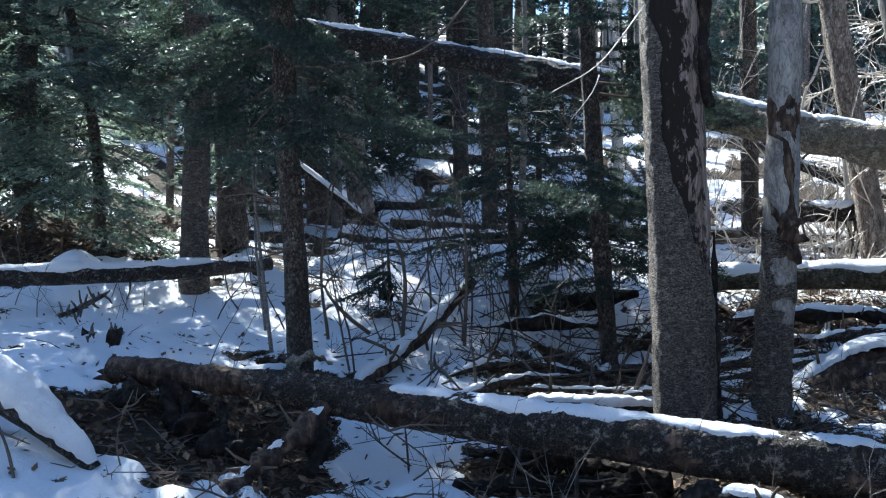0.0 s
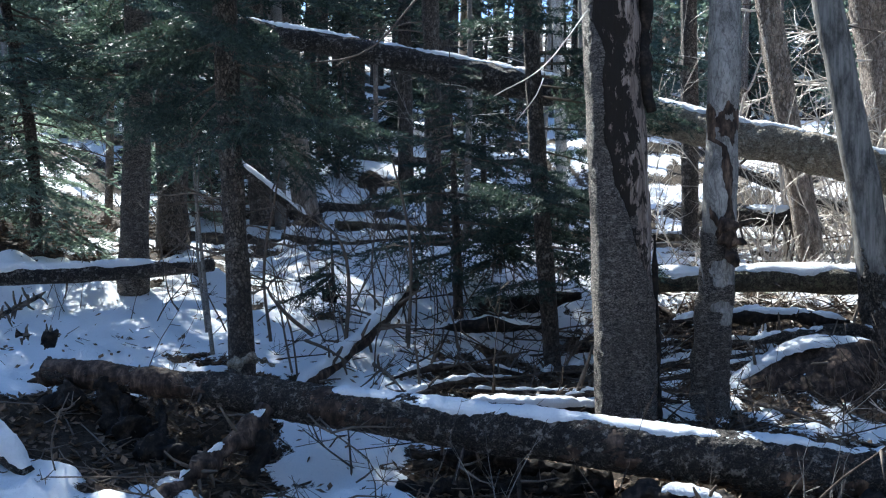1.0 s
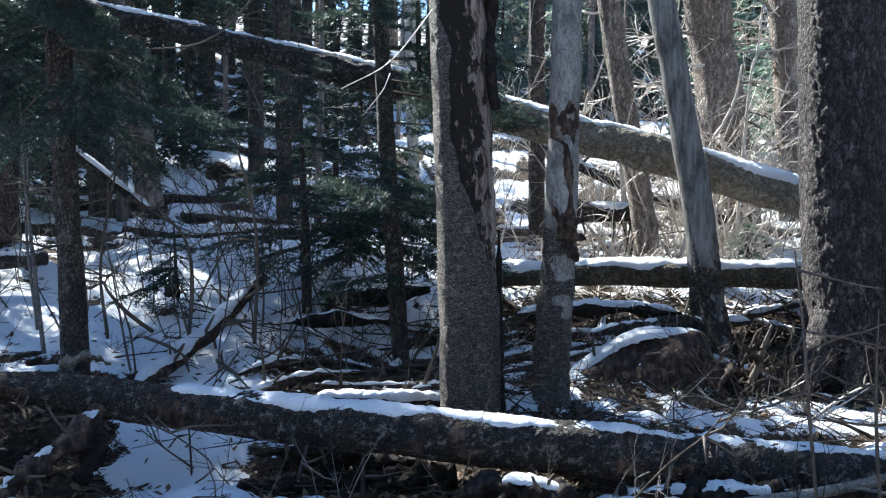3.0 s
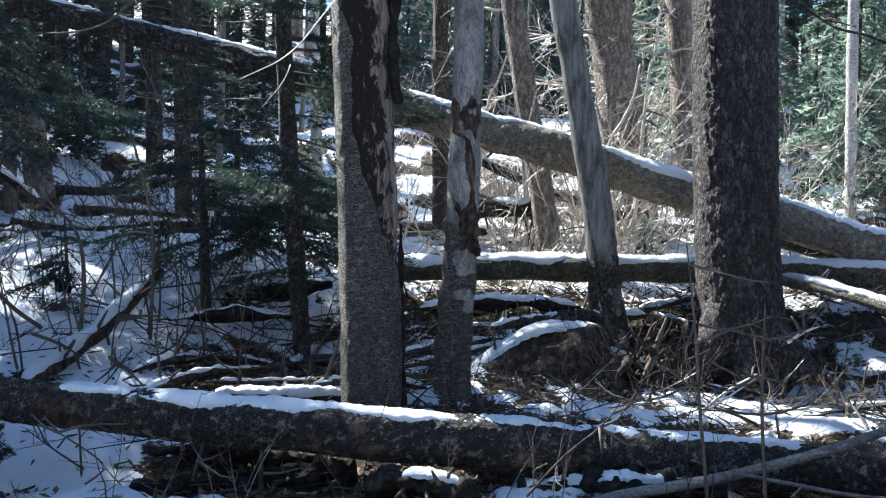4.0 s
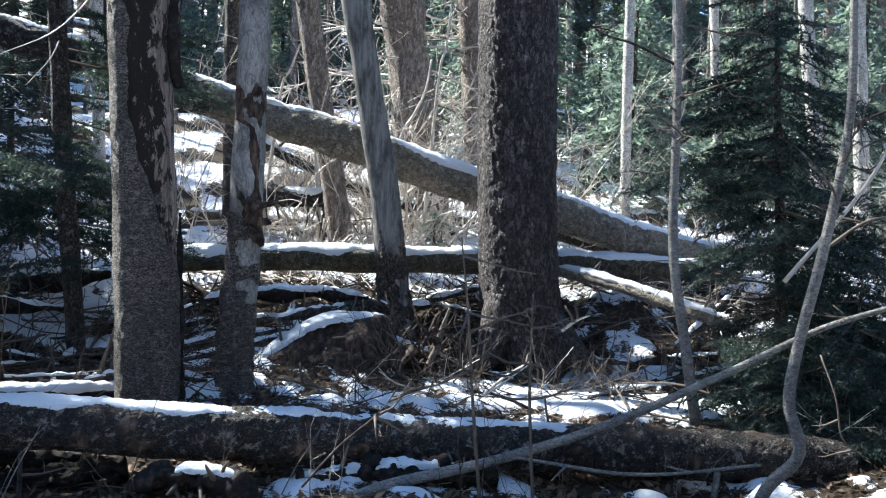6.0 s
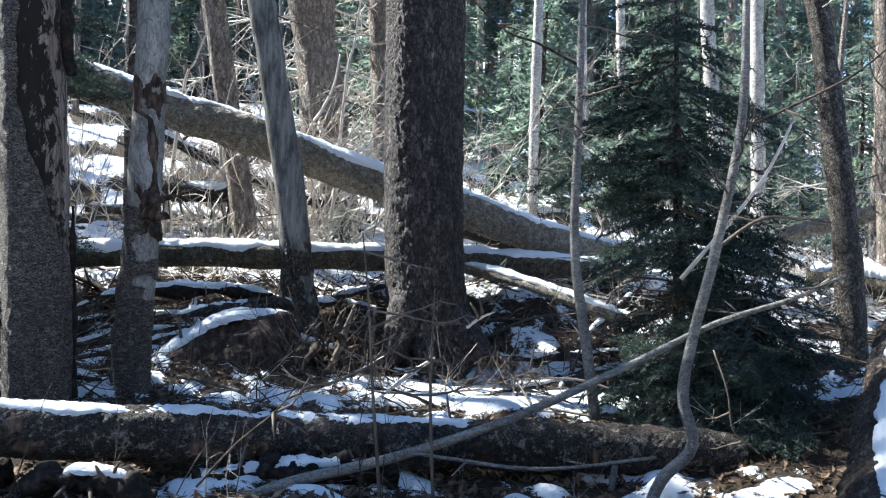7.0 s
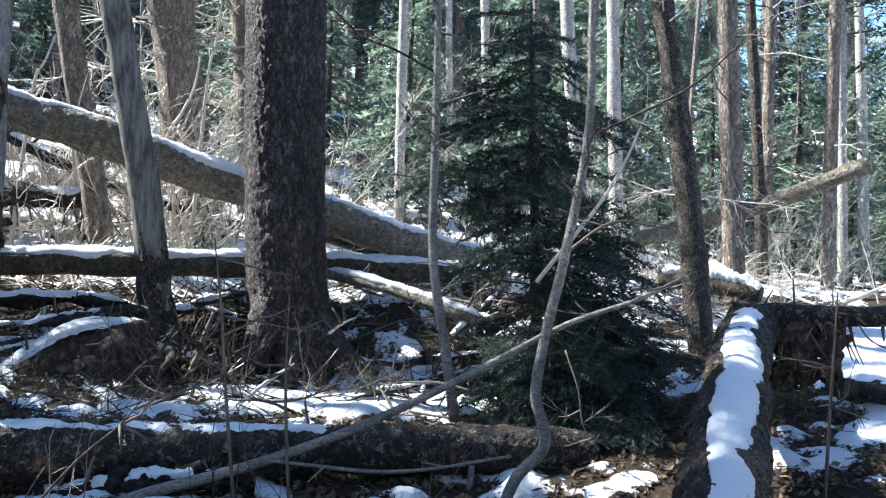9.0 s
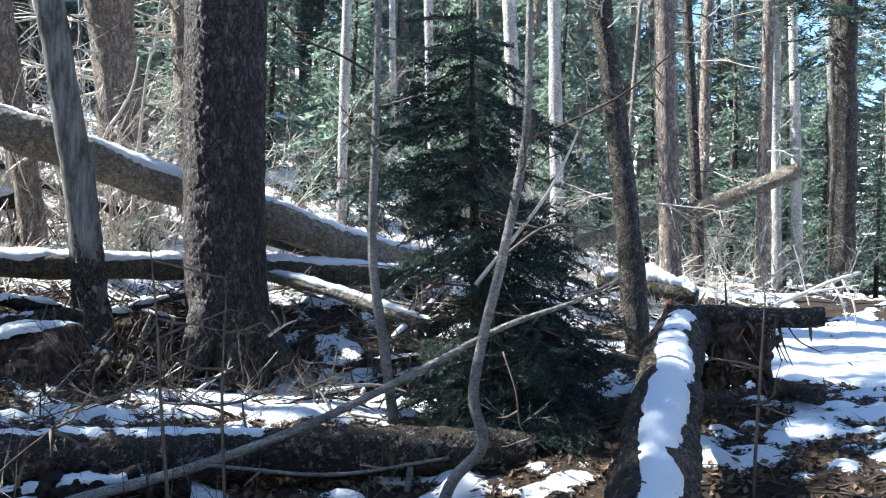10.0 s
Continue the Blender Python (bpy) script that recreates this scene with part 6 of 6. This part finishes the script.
# ---- thickets between the trees ----
for k, (cx, cy, sx, sy, n_, h_, m_) in enumerate(((4.5, 13.0, 1.6, 1.0, 26, 2.4, M_DRY), (7.8, 12.6, 1.6, 1.1, 34, 2.6, M_DRY), (10.6, 10.0, 1.5, 1.2, 44, 2.0, M_GREY_TWIG), (13.6, 8.0, 1.8, 1.5, 54, 1.9, M_GREY_TWIG), (14.0, 4.8, 1.5, 1.3, 44, 1.6, M_GREY_TWIG),
                                                  (-1.0, 12.4, 1.8, 1.0, 40, 1.7, M_TWIG), (2.0, 13.2, 1.4, 0.9, 40, 1.8, M_TWIG), (-4.6, 12.0, 1.2, 0.8, 40, 1.2, M_TWIG), (8.8, 8.6, 0.9, 0.8, 50, 1.2, M_TWIG), (6.0, 10.2, 1.2, 0.5, 50, 1.1, M_DRY),
                                                  (-0.6, 9.7, 0.9, 0.5, 24, 1.0, M_TWIG), (1.3, 10.4, 0.9, 0.6, 30, 1.2, M_TWIG))):
    brush("thicket", ("dry pale thicket between far trees", "bare brown thicket between far trees")[m_ is M_TWIG], (cx, cy), (sx, sy), n_, h_, m_, 400 + k, 0.008, 0.5)
fir_tree("fir_seedling", [(-0.44, 9.00, 0.78), (-0.46, 8.99, 1.11), (-0.48, 8.99, 1.44)], [0.02, 0.014, 0.006], "small dark fir seedling in the snow", crown=(0.1, 0.62), reach=(0.6, 0.2), per_m=40, detail="near", seed=91, droop=0.45, fine_to=2.0, sides=8)
fir_tree("fir_seedling", [(1.31, 10.47, 0.96), (1.31, 10.47, 1.34), (1.30, 10.47, 1.72)], [0.02, 0.014, 0.006], "small dark fir seedling in the snow", crown=(0.1, 0.75), reach=(0.7, 0.2), per_m=40, detail="near", seed=92, droop=0.4, fine_to=2.0, sides=8)
fir_tree("fir_seedling", [(5.85, 9.93, 1.10), (5.85, 9.93, 1.30), (5.84, 9.93, 1.54)], [0.02, 0.014, 0.006], "small green fir seedling in the sun", crown=(0.05, 0.5), reach=(0.45, 0.2), per_m=40, detail="mid", seed=93, droop=0.2, fine_to=2.0, sides=8, needles=M_NEEDLE_SUN)

# Two low firs, added in place of the lower boughs of the young fir.
fir_tree("young_fir", [tuple(on_ground(6.20, 4.25)), tuple(on_ground(6.20, 4.25) + [0, 0, 0.55]), tuple(on_ground(6.22, 4.25) + [0.02, 0, 1.10])], [0.022, 0.016, 0.006], "low dark fir standing in for the young fir's lowest boughs", crown=(0.08, 1.05), reach=(1.0, 0.3), per_m=46, detail="near", seed=94, droop=0.25, fine_to=2.0, sides=8, bulge=1.6)

fir_tree("young_fir", [tuple(on_ground(5.98, 4.53)), tuple(on_ground(5.98, 4.53) + [0, 0, 0.45]), tuple(on_ground(6.00, 4.53) + [0.02, 0, 0.90])], [0.022, 0.016, 0.006], "low dark fir standing in for the young fir's lowest boughs", crown=(0.08, 0.85), reach=(1.0, 0.3), per_m=46, detail="near", seed=95, droop=0.25, fine_to=2.0, sides=8, bulge=1.6)

# ---- single limbs that cross the view ----
LIMBS_NEAR = [
        ([(5.05, 4.92, 2.54), (4.82, 5.11, 2.69), (4.62, 5.26, 2.78), (4.38, 5.43, 3.04)], [0.011, 0.009, 0.007, 0.004], M_DARK, "long dark limb of the aspen sapling"),
        ([(5.43, 3.82, 2.04), (5.56, 3.50, 2.19), (5.68, 3.16, 2.37), (5.75, 2.87, 2.62)], [0.011, 0.009, 0.007, 0.004], M_DARK, "long dark limb of the bent sapling"),
        ([(5.06, 4.91, 2.06), (4.92, 4.97, 2.11), (4.81, 4.99, 2.18)], [0.012, 0.010, 0.006], M_ASPEN, "short pale limb of the aspen sapling"),
        ([(5.36, 3.90, 1.27), (5.56, 3.67, 1.49), (5.73, 3.36, 1.46)], [0.012, 0.010, 0.005], M_TWIG, "thin dark limb of the bent sapling")]
LIMBS_DRY = [
        ([(1.45, 6.21, 2.88), (1.15, 6.16, 2.49), (0.82, 6.10, 2.28)], [0.0045, 0.004, 0.002], M_DRY, "pale dry hanging twig"),
        ([(1.15, 6.16, 2.41), (1.10, 6.16, 2.29), (0.97, 6.18, 2.12)], [0.0035, 0.003, 0.002], M_DRY, "pale dry hanging twig"),
        ([(0.33, 6.92, 3.14), (-0.08, 6.91, 2.71), (-0.67, 6.86, 2.59)], [0.009, 0.007, 0.004], M_TWIG, "brown dry limb across the firs"),
        ([(3.55, 4.54, -0.01), (4.21, 4.19, -0.09), (4.87, 3.85, -0.01)], [0.010, 0.012, 0.010], M_ASPEN, "thin grey stem lying before the log"),
        ([(5.31, 3.82, 0.64), (5.29, 3.68, 0.40), (5.32, 3.64, 0.15), (5.42, 3.53, 0.05)], [0.006, 0.006, 0.006, 0.003], M_TWIG, "thin curved twig by the bent sapling")]
for k, (pts, rr, m_, lab) in enumerate(LIMBS_NEAR + LIMBS_DRY):
    lead = standing("limb", lab, pts, rr, m_, 500 + k, sides=8, step=0.05, rough=0.05, limbs=0 if m_ is M_DRY else 2, limb_from=0.3, limb_len=(0.1, 0.3), category="branch", limb_mat=m_)

# ---- pale aspens far back ----
ASPENS_MIDDLE = [
        ([(12.05, 8.68, 1.41), (11.98, 8.77, 3.38), (11.92, 8.85, 5.27)], [0.11, 0.10, 0.09]),
        ([(12.86, 10.06, 1.87), (12.67, 10.28, 4.25), (12.59, 10.38, 5.68)], [0.13, 0.12, 0.11]),
        ([(11.32, 11.66, 2.28), (11.24, 11.73, 4.00), (11.18, 11.78, 5.63)], [0.06, 0.055, 0.05]),
        ([(12.50, 11.92, 2.26), (12.40, 12.02, 4.19), (12.32, 12.09, 5.92)], [0.09, 0.085, 0.075]),
        ([(9.39, 10.67, 1.54), (9.37, 10.69, 3.22), (9.36, 10.70, 5.06)], [0.08, 0.075, 0.07])]
ASPENS_RIGHT = [
        ([(15.08, 6.59, 0.93), (15.04, 6.69, 3.14), (14.98, 6.80, 5.54)], [0.08, 0.075, 0.07]),
        ([(17.03, 7.14, 0.90), (16.98, 7.25, 3.37), (16.91, 7.40, 6.05)], [0.10, 0.09, 0.08]),
        ([(15.96, 7.04, 0.75), (15.93, 7.11, 3.36), (15.89, 7.18, 5.97)], [0.07, 0.065, 0.06]),
        ([(2.58, 13.76, 1.34), (2.51, 13.77, 2.99), (2.44, 13.78, 4.79)], [0.09, 0.085, 0.08])]
for k, (pts, rr) in enumerate(ASPENS_MIDDLE + ASPENS_RIGHT):
    standing("aspen", "pale aspen trunk in the sunny wood", upward(pts, 6.0), [*rr, rr[-1] * 0.8, 0.03], M_WHITE, 600 + k, sides=14, step=0.2, rough=0.04, limbs=7, limb_from=2.0, limb_mat=M_DRY, limb_len=(0.4, 1.2), group="pale aspens", split=False)

# ---- rotten wood added, near-black, for the deep shade under the long trunk ----
fallen_log("black log put in for shade under the long trunk", [(-0.15, 5.66, -0.35), (0.37, 5.72, -0.23), (0.93, 5.68, -0.20), (1.51, 5.53, -0.11)], [0.03, 0.06, 0.05, 0.06], M_ROT, 120, rough=0.34, stub=12, sides=40, step=0.02, scale=40.0, plates=(60.0, 1.0, 0.03))
fallen_log("black log put in for shade under the long trunk", [(0.31, 6.12, -0.09), (0.78, 6.00, -0.11), (1.33, 5.82, -0.13)], [0.03, 0.05, 0.04], M_ROT, 121, rough=0.36, stub=10, sides=40, step=0.02, scale=40.0, plates=(60.0, 1.0, 0.03))
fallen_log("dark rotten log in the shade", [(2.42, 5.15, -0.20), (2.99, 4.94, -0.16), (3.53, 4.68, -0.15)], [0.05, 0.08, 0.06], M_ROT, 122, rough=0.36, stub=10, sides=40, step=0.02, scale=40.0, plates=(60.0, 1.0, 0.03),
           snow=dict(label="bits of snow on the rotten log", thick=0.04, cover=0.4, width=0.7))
